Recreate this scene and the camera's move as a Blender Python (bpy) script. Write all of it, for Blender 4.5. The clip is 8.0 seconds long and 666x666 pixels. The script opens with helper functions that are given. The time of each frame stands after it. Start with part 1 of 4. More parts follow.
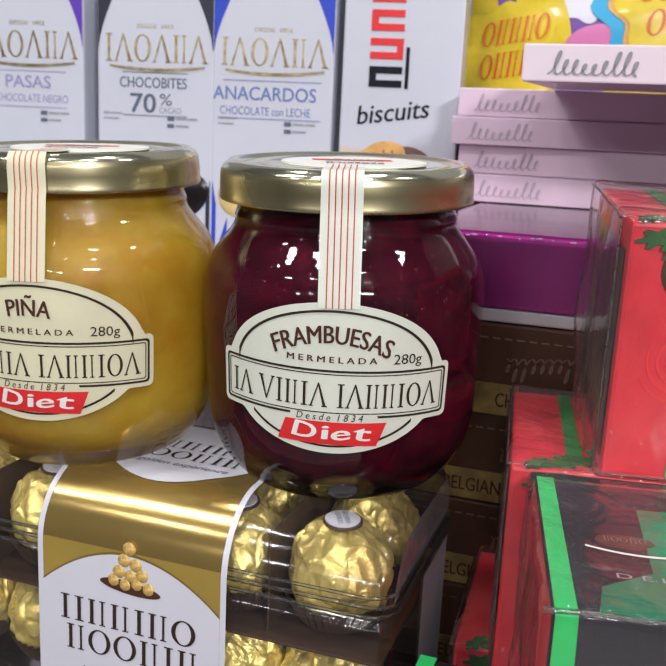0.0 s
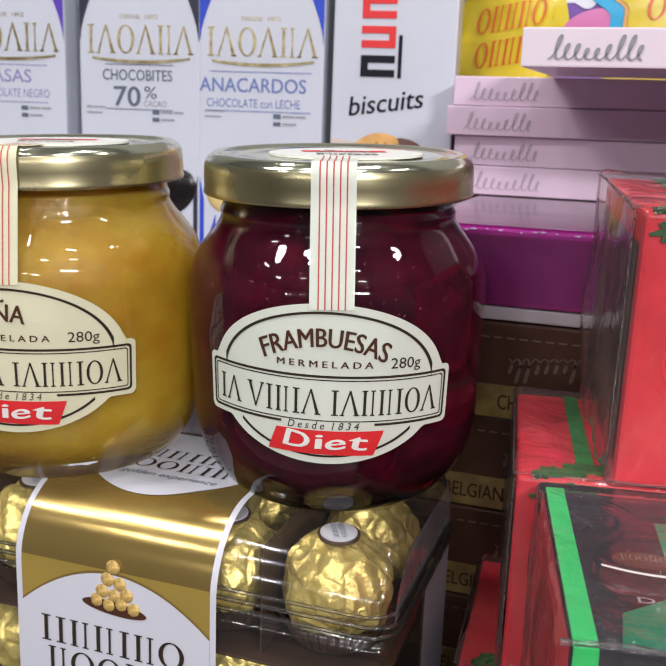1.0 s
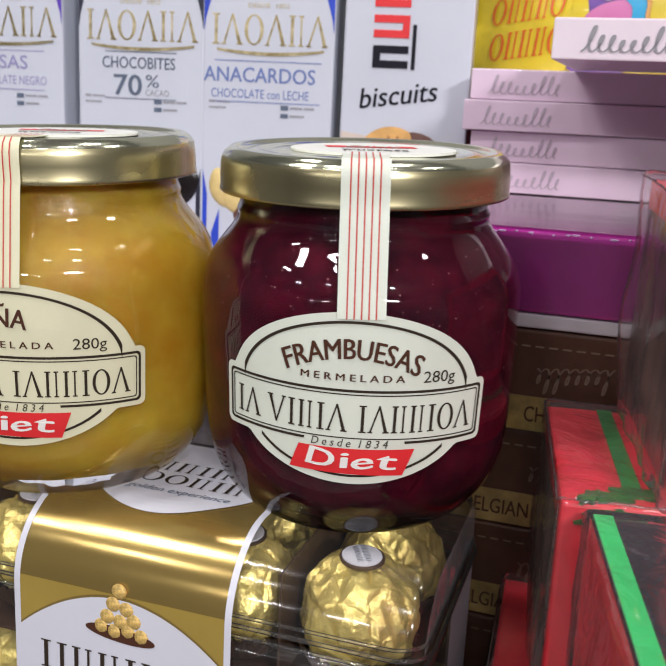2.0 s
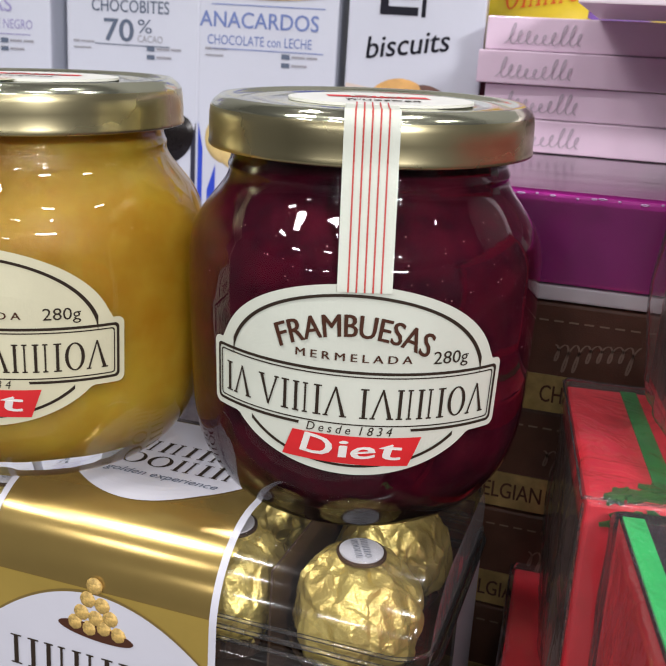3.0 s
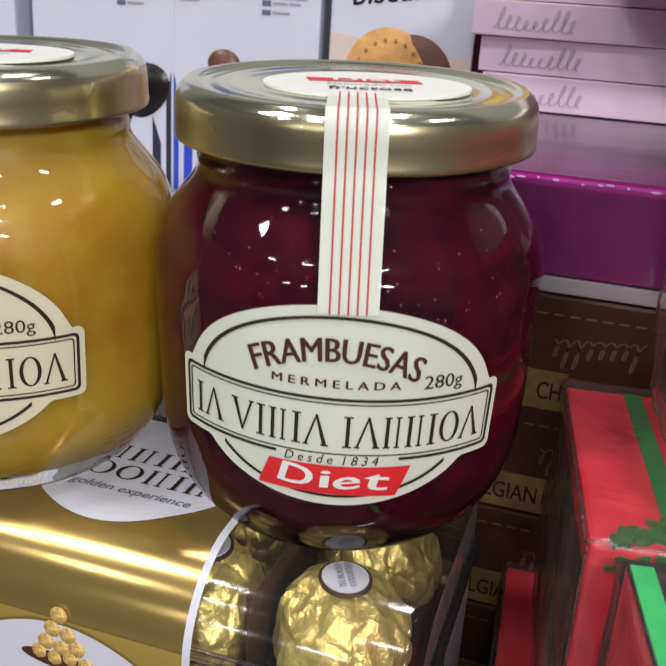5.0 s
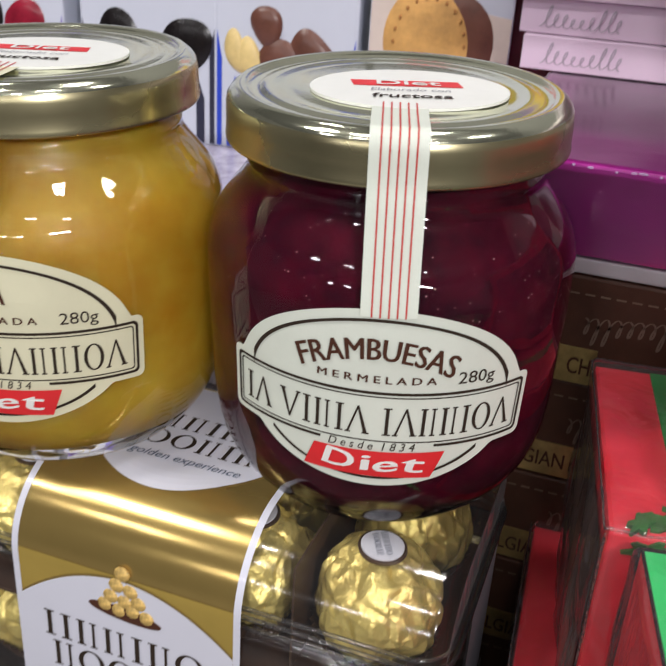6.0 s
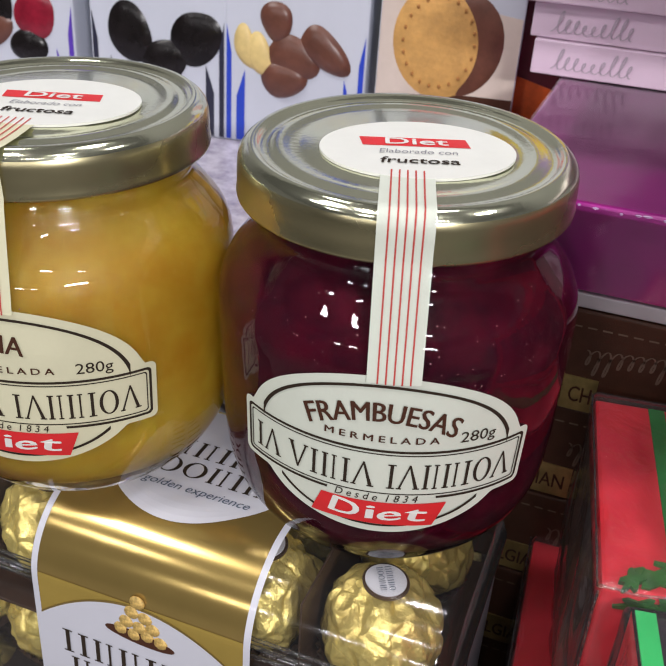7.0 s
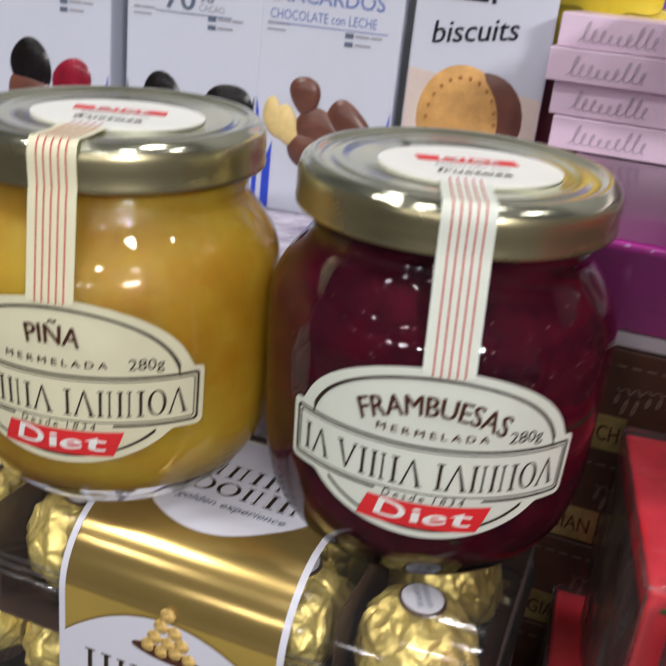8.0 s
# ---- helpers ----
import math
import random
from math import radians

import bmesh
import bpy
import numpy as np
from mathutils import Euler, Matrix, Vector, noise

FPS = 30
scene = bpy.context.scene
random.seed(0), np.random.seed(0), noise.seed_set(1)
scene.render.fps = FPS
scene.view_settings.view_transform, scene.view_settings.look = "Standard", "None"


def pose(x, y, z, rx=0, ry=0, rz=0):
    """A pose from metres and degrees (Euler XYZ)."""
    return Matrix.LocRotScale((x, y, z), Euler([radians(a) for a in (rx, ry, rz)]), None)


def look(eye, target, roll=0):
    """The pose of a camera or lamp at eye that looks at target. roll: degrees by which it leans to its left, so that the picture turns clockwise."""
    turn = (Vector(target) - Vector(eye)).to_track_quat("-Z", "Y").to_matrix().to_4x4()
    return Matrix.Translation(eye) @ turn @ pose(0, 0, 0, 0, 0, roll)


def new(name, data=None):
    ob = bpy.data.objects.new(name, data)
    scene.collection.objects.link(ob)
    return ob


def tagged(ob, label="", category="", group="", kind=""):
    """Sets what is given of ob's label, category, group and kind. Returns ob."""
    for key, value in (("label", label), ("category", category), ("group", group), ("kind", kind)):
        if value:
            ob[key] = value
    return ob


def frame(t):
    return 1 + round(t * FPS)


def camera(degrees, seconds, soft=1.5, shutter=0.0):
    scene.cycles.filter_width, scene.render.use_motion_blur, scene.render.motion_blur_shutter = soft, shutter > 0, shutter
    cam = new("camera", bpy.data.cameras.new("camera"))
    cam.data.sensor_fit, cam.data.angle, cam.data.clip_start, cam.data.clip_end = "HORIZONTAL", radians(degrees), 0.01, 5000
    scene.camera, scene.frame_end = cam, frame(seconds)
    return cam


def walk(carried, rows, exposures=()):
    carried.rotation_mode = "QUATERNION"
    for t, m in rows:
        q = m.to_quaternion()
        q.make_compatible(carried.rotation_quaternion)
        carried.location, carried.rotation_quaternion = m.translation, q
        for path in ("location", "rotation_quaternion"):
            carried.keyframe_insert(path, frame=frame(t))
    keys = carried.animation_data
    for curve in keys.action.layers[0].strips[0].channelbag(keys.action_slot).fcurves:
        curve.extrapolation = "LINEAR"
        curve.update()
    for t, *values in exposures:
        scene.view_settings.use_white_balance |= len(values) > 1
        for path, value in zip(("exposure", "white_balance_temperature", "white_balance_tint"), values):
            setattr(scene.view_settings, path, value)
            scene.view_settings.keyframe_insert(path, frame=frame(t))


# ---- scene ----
cam = camera(39.6, 8.0, soft=1.4, shutter=0.6)
cam.data.dof.use_dof, cam.data.dof.focus_distance, cam.data.dof.aperture_fstop = True, 0.21, 52.0
PATH = [
    (0, (0.04192, 0.03429, 0.14223), (-0.5885, 1.8826, -0.2895), 2.76),
    (0.5, (0.03978, 0.04227, 0.14295), (-0.5869, 1.8885, -0.3026), 1.96),
    (1, (0.03731, 0.04897, 0.14084), (-0.581, 1.899, -0.301), 2.11),
    (1.5, (0.03527, 0.05625, 0.13987), (-0.5764, 1.9067, -0.3093), 2.45),
    (1.7, (0.02976, 0.0579, 0.14117), (-0.5676, 1.9139, -0.3041), 2.57),
    (3, (0.01606, 0.0853, 0.13862), (-0.5696, 1.9184, -0.4062), 3.62),
    (3.5, (0.01058, 0.09121, 0.13919), (-0.5355, 1.9294, -0.4289), 4.42),
    (4, (0.00757, 0.09953, 0.13787), (-0.5223, 1.9165, -0.5087), 4.51),
    (4.5, (0.00624, 0.10579, 0.1378), (-0.516, 1.9026, -0.5684), 4.23),
    (4.7, (0.00903, 0.10772, 0.14251), (-0.5191, 1.9098, -0.5457), 4.01),
    (5.8, (0.00958, 0.1082, 0.16548), (-0.5581, 1.8438, -0.6503), 3.95),
    (6, (0.0091, 0.10132, 0.16965), (-0.5715, 1.8102, -0.6921), 3.57),
    (6.5, (0.00732, 0.10058, 0.18053), (-0.5613, 1.7594, -0.7812), 4.16),
    (7, (0.00585, 0.10625, 0.19408), (-0.5641, 1.7567, -0.7812), 3.91),
    (7.3, (0.00789, 0.10336, 0.19298), (-0.5621, 1.7885, -0.7211), 4.31),
    (7.5, (0.00921, 0.09185, 0.1919), (-0.5874, 1.8501, -0.5515), 5.18),
    (8, (-0.00153, 0.0863, 0.17205), (-0.5894, 1.8492, -0.5672), 6.34),
]
walk(cam, [(t, look(eye, target, roll)) for t, eye, target, roll in PATH], [(0.0, 0.03), (3.0, 0.03), (4.0, -0.02), (6.5, -0.08), (7.5, -0.14), (8.0, -0.14)])

# ---- light and exposure ----
world = bpy.data.worlds.new("shop_air")
world.use_nodes = True
world.node_tree.nodes["Background"].inputs[0].default_value = (0.9, 0.95, 1.0, 1)
world.node_tree.nodes["Background"].inputs[1].default_value = 0.05
scene.world = world


def lamp(name, eye, target, size, watts, colour=(1.0, 0.97, 0.93), size_y=None):
    data = bpy.data.lights.new(name, "AREA")
    data.energy, data.color, data.size = watts, colour, size
    data.shape = "RECTANGLE" if size_y else "DISK"
    if size_y:
        data.size_y = size_y
    ob = new(name, data)
    ob.matrix_world = look(eye, target)
    return ob


KEY = 0.76
lamp("spot_light", (-0.80, -0.35, 1.45), (-0.05, 0.4, 0.1), 0.20, 9.5 * KEY)
PANELS = [(-1.25, -1.5), (-0.45, -1.55), (0.45, -1.5), (1.2, -1.2), (-1.3, -0.6), (-0.35, -0.55), (0.55, -0.5), (-0.7, 0.35), (0.3, 0.3), (1.1, 0.25)]
for px, py in PANELS:
    lamp("ceiling_panel", (px, py, 1.66), (px * 0.6, py * 0.6 + 0.15, 0), 0.20, 4.7 * KEY, (1.0, 0.966, 0.985), 0.06)
# Added fill lamps low in front, to brighten the front faces.
for px in (-1.2, -0.55, 0.15, 0.8):
    lamp("front_fill", (px, -3.3, 1.05), (0.0, 0.3, 0.0), 0.28, 6.2 * KEY, (1.0, 0.966, 0.985), 0.08)
# Added fill lamp at front right, to brighten the red boxes.
lamp("front_fill", (1.7, -2.0, 1.15), (0.0, 0.3, 0.0), 0.6, 60 * KEY, (1.0, 0.966, 0.985), 0.08)

# ---- materials ----


def material(name, colour, rough=0.5, metal=0.0, vary=0.0, scale=60.0, bump=0.0, bump_scale=400.0, coat=0.0, spec=0.5,
             clear=0.0, sub=0.0, sub_radius=(0.01, 0.004, 0.002), other=None, stretch=None, sheen_vary=0.0):
    """A painted or printed surface: two scales of variation in colour, and fine relief."""
    m = bpy.data.materials.new(name)
    m.use_nodes = True
    nt = m.node_tree
    b = nt.nodes["Principled BSDF"]
    b.inputs["Base Color"].default_value = (*colour, 1)
    b.inputs["Roughness"].default_value = rough
    b.inputs["Metallic"].default_value = metal
    b.inputs["Coat Weight"].default_value = coat
    b.inputs["Coat Roughness"].default_value = 0.06
    b.inputs["Specular IOR Level"].default_value = spec
    b.inputs["Transmission Weight"].default_value = clear
    if sub:
        b.inputs["Subsurface Weight"].default_value = sub
        b.inputs["Subsurface Radius"].default_value = sub_radius
        b.inputs["Subsurface Scale"].default_value = 1.0
    co = nt.nodes.new("ShaderNodeTexCoord")
    src = co.outputs["Object"]
    if stretch:
        mp = nt.nodes.new("ShaderNodeMapping")
        mp.inputs["Scale"].default_value = stretch
        nt.links.new(src, mp.inputs["Vector"])
        src = mp.outputs["Vector"]
    if vary or other:
        n1 = nt.nodes.new("ShaderNodeTexNoise")
        n1.inputs["Scale"].default_value = scale
        n1.inputs["Detail"].default_value = 6
        n1.inputs["Roughness"].default_value = 0.65
        nt.links.new(src, n1.inputs["Vector"])
        ramp = nt.nodes.new("ShaderNodeValToRGB")
        lo = tuple(c * (1 - vary) for c in colour)
        hi = other if other else tuple(min(1, c * (1 + vary)) for c in colour)
        ramp.color_ramp.elements[0].position, ramp.color_ramp.elements[1].position = 0.35, 0.68
        ramp.color_ramp.elements[0].color, ramp.color_ramp.elements[1].color = (*lo, 1), (*hi, 1)
        nt.links.new(n1.outputs["Fac"], ramp.inputs["Fac"])
        nt.links.new(ramp.outputs["Color"], b.inputs["Base Color"])
    if sheen_vary:
        n3 = nt.nodes.new("ShaderNodeTexNoise")
        n3.inputs["Scale"].default_value = 35
        n3.inputs["Detail"].default_value = 5
        nt.links.new(src, n3.inputs["Vector"])
        rr = nt.nodes.new("ShaderNodeMapRange")
        rr.inputs[1].default_value, rr.inputs[2].default_value = 0.3, 0.7
        rr.inputs[3].default_value, rr.inputs[4].default_value = max(0.02, rough - sheen_vary), rough + sheen_vary
        nt.links.new(n3.outputs["Fac"], rr.inputs[0])
        nt.links.new(rr.outputs[0], b.inputs["Roughness"])
    if bump:
        n2 = nt.nodes.new("ShaderNodeTexNoise")
        n2.inputs["Scale"].default_value = bump_scale
        n2.inputs["Detail"].default_value = 5
        nt.links.new(src, n2.inputs["Vector"])
        bp = nt.nodes.new("ShaderNodeBump")
        bp.inputs["Strength"].default_value = bump
        bp.inputs["Distance"].default_value = 0.001
        nt.links.new(n2.outputs["Fac"], bp.inputs["Height"])
        nt.links.new(bp.outputs["Normal"], b.inputs["Normal"])
    return m


def clear_film(name, rough=0.04, bump=0.0, bump_scale=60.0, tint=(1, 1, 1), ior=1.45, streak=None, painted_haze=0.0):
    """Thin clear plastic: see-through, with the gloss of its surface; an even white mixed in stands in for sheen."""
    m = bpy.data.materials.new(name)
    m.use_nodes = True
    nt = m.node_tree
    nt.nodes.clear()
    out = nt.nodes.new("ShaderNodeOutputMaterial")
    tr = nt.nodes.new("ShaderNodeBsdfTransparent")
    tr.inputs[0].default_value = (*tint, 1)
    gl = nt.nodes.new("ShaderNodeBsdfGlossy")
    gl.inputs["Roughness"].default_value = rough
    fr = nt.nodes.new("ShaderNodeFresnel")
    fr.inputs["IOR"].default_value = ior
    mix = nt.nodes.new("ShaderNodeMixShader")
    nt.links.new(fr.outputs[0], mix.inputs[0])
    nt.links.new(tr.outputs[0], mix.inputs[1])
    nt.links.new(gl.outputs[0], mix.inputs[2])
    last = mix
    # White diffuse put into the film's colour, for sheen and milky highlights.
    if painted_haze:
        di = nt.nodes.new("ShaderNodeBsdfDiffuse")
        di.inputs[0].default_value = (0.85, 0.85, 0.88, 1)
        last = nt.nodes.new("ShaderNodeMixShader")
        last.inputs[0].default_value = painted_haze
        nt.links.new(mix.outputs[0], last.inputs[1])
        nt.links.new(di.outputs[0], last.inputs[2])
    nt.links.new(last.outputs[0], out.inputs[0])
    if bump:
        co = nt.nodes.new("ShaderNodeTexCoord")
        mp = nt.nodes.new("ShaderNodeMapping")
        mp.inputs["Scale"].default_value = streak or (1, 1, 1)
        nz = nt.nodes.new("ShaderNodeTexNoise")
        nz.inputs["Scale"].default_value = bump_scale
        nz.inputs["Detail"].default_value = 4
        nz.inputs["Distortion"].default_value = 1.2
        bp = nt.nodes.new("ShaderNodeBump")
        bp.inputs["Strength"].default_value = bump
        bp.inputs["Distance"].default_value = 0.002
        nt.links.new(co.outputs["Object"], mp.inputs[0])
        nt.links.new(mp.outputs[0], nz.inputs["Vector"])
        nt.links.new(nz.outputs["Fac"], bp.inputs["Height"])
        nt.links.new(bp.outputs["Normal"], gl.inputs["Normal"])
        nt.links.new(bp.outputs["Normal"], fr.inputs["Normal"])
    return m


def jar_glass(name):
    m = bpy.data.materials.new(name)
    m.use_nodes = True
    b = m.node_tree.nodes["Principled BSDF"]
    b.inputs["Base Color"].default_value = (1, 1, 1, 1)
    b.inputs["Roughness"].default_value = 0.015
    b.inputs["Transmission Weight"].default_value = 1.0
    b.inputs["IOR"].default_value = 1.5
    nt = m.node_tree
    co = nt.nodes.new("ShaderNodeTexCoord")
    nz = nt.nodes.new("ShaderNodeTexNoise")
    nz.inputs["Scale"].default_value = 70
    nz.inputs["Detail"].default_value = 2
    bp = nt.nodes.new("ShaderNodeBump")
    bp.inputs["Strength"].default_value = 0.18
    bp.inputs["Distance"].default_value = 0.0015
    nt.links.new(co.outputs["Object"], nz.inputs["Vector"])
    nt.links.new(nz.outputs["Fac"], bp.inputs["Height"])
    nt.links.new(bp.outputs["Normal"], b.inputs["Normal"])
    return m


GLASS = jar_glass("jar_glass")
CLEAR = clear_film("clear_plastic", 0.10, 0.15, 30, (0.95, 0.945, 0.935), 1.6, None, 0.010)
LIP = clear_film("thick_clear_plastic", 0.10, 0.1, 40, (0.97, 0.97, 0.97), 1.6, None, 0.012)
# The end walls' white sheen is put into this frosting.
FROST = clear_film("frosted_sheen_plastic", 0.12, 0.5, 90, (1, 1, 1), 1.6, (1, 1, 0.25), 0.20)
GLINT = clear_film("film_edge_glint", 0.12, 0.8, 260, (1, 1, 1), 1.7, None, 0.02)
SHRINK = clear_film("shrink_film", 0.10, 0.15, 30, (0.97, 0.97, 0.97), 1.8, (0.3, 1, 1), 0.012)
CELLO = clear_film("cellophane", 0.07, 0.9, 60, (1, 1, 1), 1.6, (1, 1, 0.3), 0.030)
RASP = material("raspberry_jam", (0.020, 0.0012, 0.006), 0.55, vary=0.20, scale=120, other=(0.052, 0.0022, 0.009), bump=0.3, bump_scale=160, spec=0.03)
PINE = material("pineapple_jam", (0.42, 0.212, 0.009), 0.42, vary=0.04, scale=30, other=(0.54, 0.390, 0.040), bump=0.6, bump_scale=90, spec=0.06, clear=0.38, sub=0.75, sub_radius=(0.014, 0.009, 0.003))
# One lid metal, twice: side shade and top reflection put into the colours.
LID_SIDE = material("satin_gold_side_shade", (0.50, 0.45, 0.265), 0.27, 0.92, vary=0.05, scale=25, sheen_vary=0.04)
LID = material("champagne_gold_top_sheen", (0.68, 0.69, 0.52), 0.13, 0.93, vary=0.06, scale=25, sheen_vary=0.03, bump=0.04, bump_scale=900)
BUBBLE = material("pale_pink_bubble", (0.55, 0.30, 0.32), 0.2)
CREAM = material("cream_label_paper", (0.70, 0.745, 0.65), 0.5, vary=0.03, scale=90, bump=0.06, bump_scale=1500)
CREAM_Y = material("yellow_cream_label_paper", (0.73, 0.71, 0.50), 0.5, vary=0.03, scale=90, bump=0.06, bump_scale=1500)
WHITE_P = material("white_label_paper", (0.82, 0.83, 0.78), 0.45, vary=0.03, scale=90)
INK = material("dark_brown_ink", (0.035, 0.024, 0.017), 0.6, spec=0.15)
INK_BROWN = material("brown_ink", (0.075, 0.030, 0.018), 0.6, spec=0.15)
INK_GREY = material("grey_ink", (0.30, 0.30, 0.33), 0.55)
RED_INK = material("red_ink", (0.72, 0.025, 0.03), 0.45, vary=0.05, scale=60)
LINE_RED = material("thin_red_ink", (0.55, 0.06, 0.05), 0.5)
WHITE_INK = material("white_ink", (0.85, 0.84, 0.80), 0.5)
FOIL = material("crumpled_gold_foil", (0.97, 0.77, 0.26), 0.26, 0.62, vary=0.10, scale=90, bump=0.30, bump_scale=1400, sheen_vary=0.10)
# Gold made brighter: warm reflected light is put into its colour.
GOLD_BRIGHT = material("gold_card_reflection", (0.60, 0.43, 0.10), 0.26, 0.55, vary=0.12, scale=14)
GOLD_CARD = material("gold_metallic_card", (0.47, 0.335, 0.110), 0.18, 0.72, vary=0.10, scale=14, bump=0.10, bump_scale=14)
CARD_BROWN = material("dark_brown_card", (0.045, 0.022, 0.013), 0.4, vary=0.3, scale=40)
BROWN_CUP = material("dark_brown_paper_cup", (0.055, 0.030, 0.018), 0.5, vary=0.3, scale=80)
WHITE_CARD = material("white_glossy_card", (0.64, 0.65, 0.73), 0.32, vary=0.035, scale=12, bump=0.03, bump_scale=500, coat=0.25)
BOX_WHITE = material("white_printed_carton", (0.58, 0.61, 0.69), 0.33, vary=0.03, scale=14, bump=0.03, bump_scale=450, coat=0.2)
GREY_CARD = material("pale_grey_card", (0.50, 0.48, 0.52), 0.4, vary=0.08, scale=20)
PURPLE_INK = material("violet_ink", (0.10, 0.04, 0.42), 0.4, vary=0.08, scale=40)
NAVY_INK = material("black_blue_ink", (0.02, 0.022, 0.045), 0.4, vary=0.1, scale=40)
BLUE_INK = material("blue_ink", (0.02, 0.06, 0.52), 0.4, vary=0.08, scale=40)
TEXT_BLUE = material("dull_blue_ink", (0.15, 0.21, 0.46), 0.5)
TEXT_DARK = material("slate_ink", (0.10, 0.13, 0.19), 0.5)
TEXT_LILAC = material("lilac_ink", (0.30, 0.28, 0.50), 0.5)
GOLD_INK = material("gold_foil_print", (0.60, 0.46, 0.18), 0.30, 0.85, vary=0.45, scale=120, other=(0.78, 0.68, 0.42))
BLACK_INK = material("black_ink", (0.012, 0.012, 0.020), 0.5, spec=0.15)
CHOC = material("milk_chocolate", (0.135, 0.052, 0.034), 0.32, vary=0.25, scale=90, bump=0.2, bump_scale=200)
DARK_CHOC = material("dark_chocolate", (0.010, 0.008, 0.008), 0.26, vary=0.4, scale=90, bump=0.3, bump_scale=150, spec=0.3)
CASHEW = material("cashew_nut", (0.66, 0.50, 0.20), 0.45, vary=0.15, scale=90)
CHERRY = material("red_berry", (0.26, 0.012, 0.03), 0.25, vary=0.3, scale=90)
COOKIE = material("golden_biscuit", (0.62, 0.34, 0.10), 0.6, vary=0.18, scale=110, bump=0.3, bump_scale=500)
COOKIE_EDGE = material("browned_biscuit", (0.38, 0.17, 0.045), 0.6)
BEIGE_INK = material("beige_print", (0.66, 0.56, 0.49), 0.4, vary=0.12, scale=20)
HAZEL = material("hazelnut_ball", (0.62, 0.42, 0.13), 0.55, vary=0.4, scale=700, bump=0.6, bump_scale=900)
PINK = material("pale_pink_carton", (0.76, 0.59, 0.73), 0.34, vary=0.05, scale=14, bump=0.03, bump_scale=300, coat=0.2)
FAINT_INK = material("faint_grey_ink", (0.48, 0.40, 0.48), 0.5)
PINK_PALE = material("blush_white_carton", (0.80, 0.72, 0.80), 0.32, vary=0.04, scale=14, coat=0.2)
PURPLE = material("purple_foil_carton", (0.60, 0.036, 0.42), 0.28, 0.12, vary=0.12, scale=20, bump=0.05, bump_scale=150, coat=0.3)
GLINT_BEAD = material("pale_film_glint", (0.55, 0.36, 0.60), 0.15, coat=0.5)
LILAC_FILM = material("lilac_wrapped_tray", (0.44, 0.38, 0.55), 0.25, vary=0.4, scale=70, other=(0.74, 0.70, 0.80), bump=0.6, bump_scale=80)
TRUFFLE = material("brown_leatherette_carton", (0.078, 0.032, 0.019), 0.42, vary=0.25, scale=30, bump=0.18, bump_scale=2200, coat=0.03, spec=0.28)
TRUF_GOLD = material("gold_label_foil", (0.42, 0.30, 0.12), 0.30, 0.75, vary=0.5, scale=45)
SCRIPT = material("dull_brown_script", (0.17, 0.11, 0.08), 0.5)
STITCH = material("tan_stitch", (0.19, 0.13, 0.09), 0.6)
RED_CARD = material("red_swirl_carton", (0.68, 0.016, 0.032), 0.36, vary=0.20, scale=42, other=(0.76, 0.034, 0.056), coat=0.35)
GREEN_CARD = material("green_satin_ribbon", (0.025, 0.50, 0.13), 0.4, vary=0.12, scale=40)
RIBBON = material("ribbon_print", (0.015, 0.22, 0.045), 0.4, vary=0.25, scale=50)
GREEN_DARK = material("deep_green_print", (0.012, 0.17, 0.085), 0.25, vary=0.3, scale=30)
LEAF = material("printed_holly_leaf", (0.022, 0.125, 0.020), 0.45, vary=0.45, scale=120)
SIDE_DARK = material("dark_side_mottle", (0.035, 0.022, 0.028), 0.3, vary=0.5, scale=45, other=(0.22, 0.12, 0.10))
WINDOW_DARK = material("black_window_print", (0.018, 0.014, 0.020), 0.18, vary=0.5, scale=20, coat=0.5)
BAG_YELLOW = material("yellow_sweet_bag", (0.64, 0.50, 0.025), 0.28, vary=0.12, scale=30, bump=0.2, bump_scale=60, coat=0.3)
BAG_RED = material("red_orange_print", (0.62, 0.09, 0.015), 0.4)
BAG_BLUE = material("turquoise_print", (0.03, 0.36, 0.62), 0.35)
BAG_PINK = material("pink_print", (0.62, 0.20, 0.42), 0.35)
BAG_VIOLET = material("violet_print", (0.17, 0.08, 0.36), 0.35, vary=0.2, scale=40)
SHELF = material("dark_shelf_board", (0.05, 0.04, 0.04), 0.5, vary=0.2, scale=12, stretch=(1, 6, 6))
# Unseen room surfaces, darkened to keep pale reflections off the glass.
WALL = material("unseen_wall_tone", (0.20, 0.20, 0.20), 0.7, vary=0.06, scale=3, bump=0.05, bump_scale=80)
CEIL = material("unseen_ceiling_tone", (0.09, 0.09, 0.09), 0.8, vary=0.05, scale=2)
FLOOR = material("unseen_floor_tone", (0.30, 0.29, 0.28), 0.35, vary=0.12, scale=4)
DARK_RED = material("dark_red_carton", (0.11, 0.008, 0.02), 0.35, vary=0.3, scale=40)
ORANGE = material("orange_red_wrapper", (0.60, 0.10, 0.02), 0.3, vary=0.3, scale=60)

# ---- mesh helpers ----


def mesh_part(name, verts, faces, mat, parent=None, label="", smooth=False, m=None):
    me = bpy.data.meshes.new(name)
    me.from_pydata([tuple(v) for v in verts], [], faces)
    me.materials.append(mat)
    if smooth:
        me.shade_smooth()
    me.update()
    ob = new(name, me)
    if parent:
        ob.parent = parent
    if m is not None:
        ob.matrix_basis = m
    if label:
        ob["label"] = label
    return ob


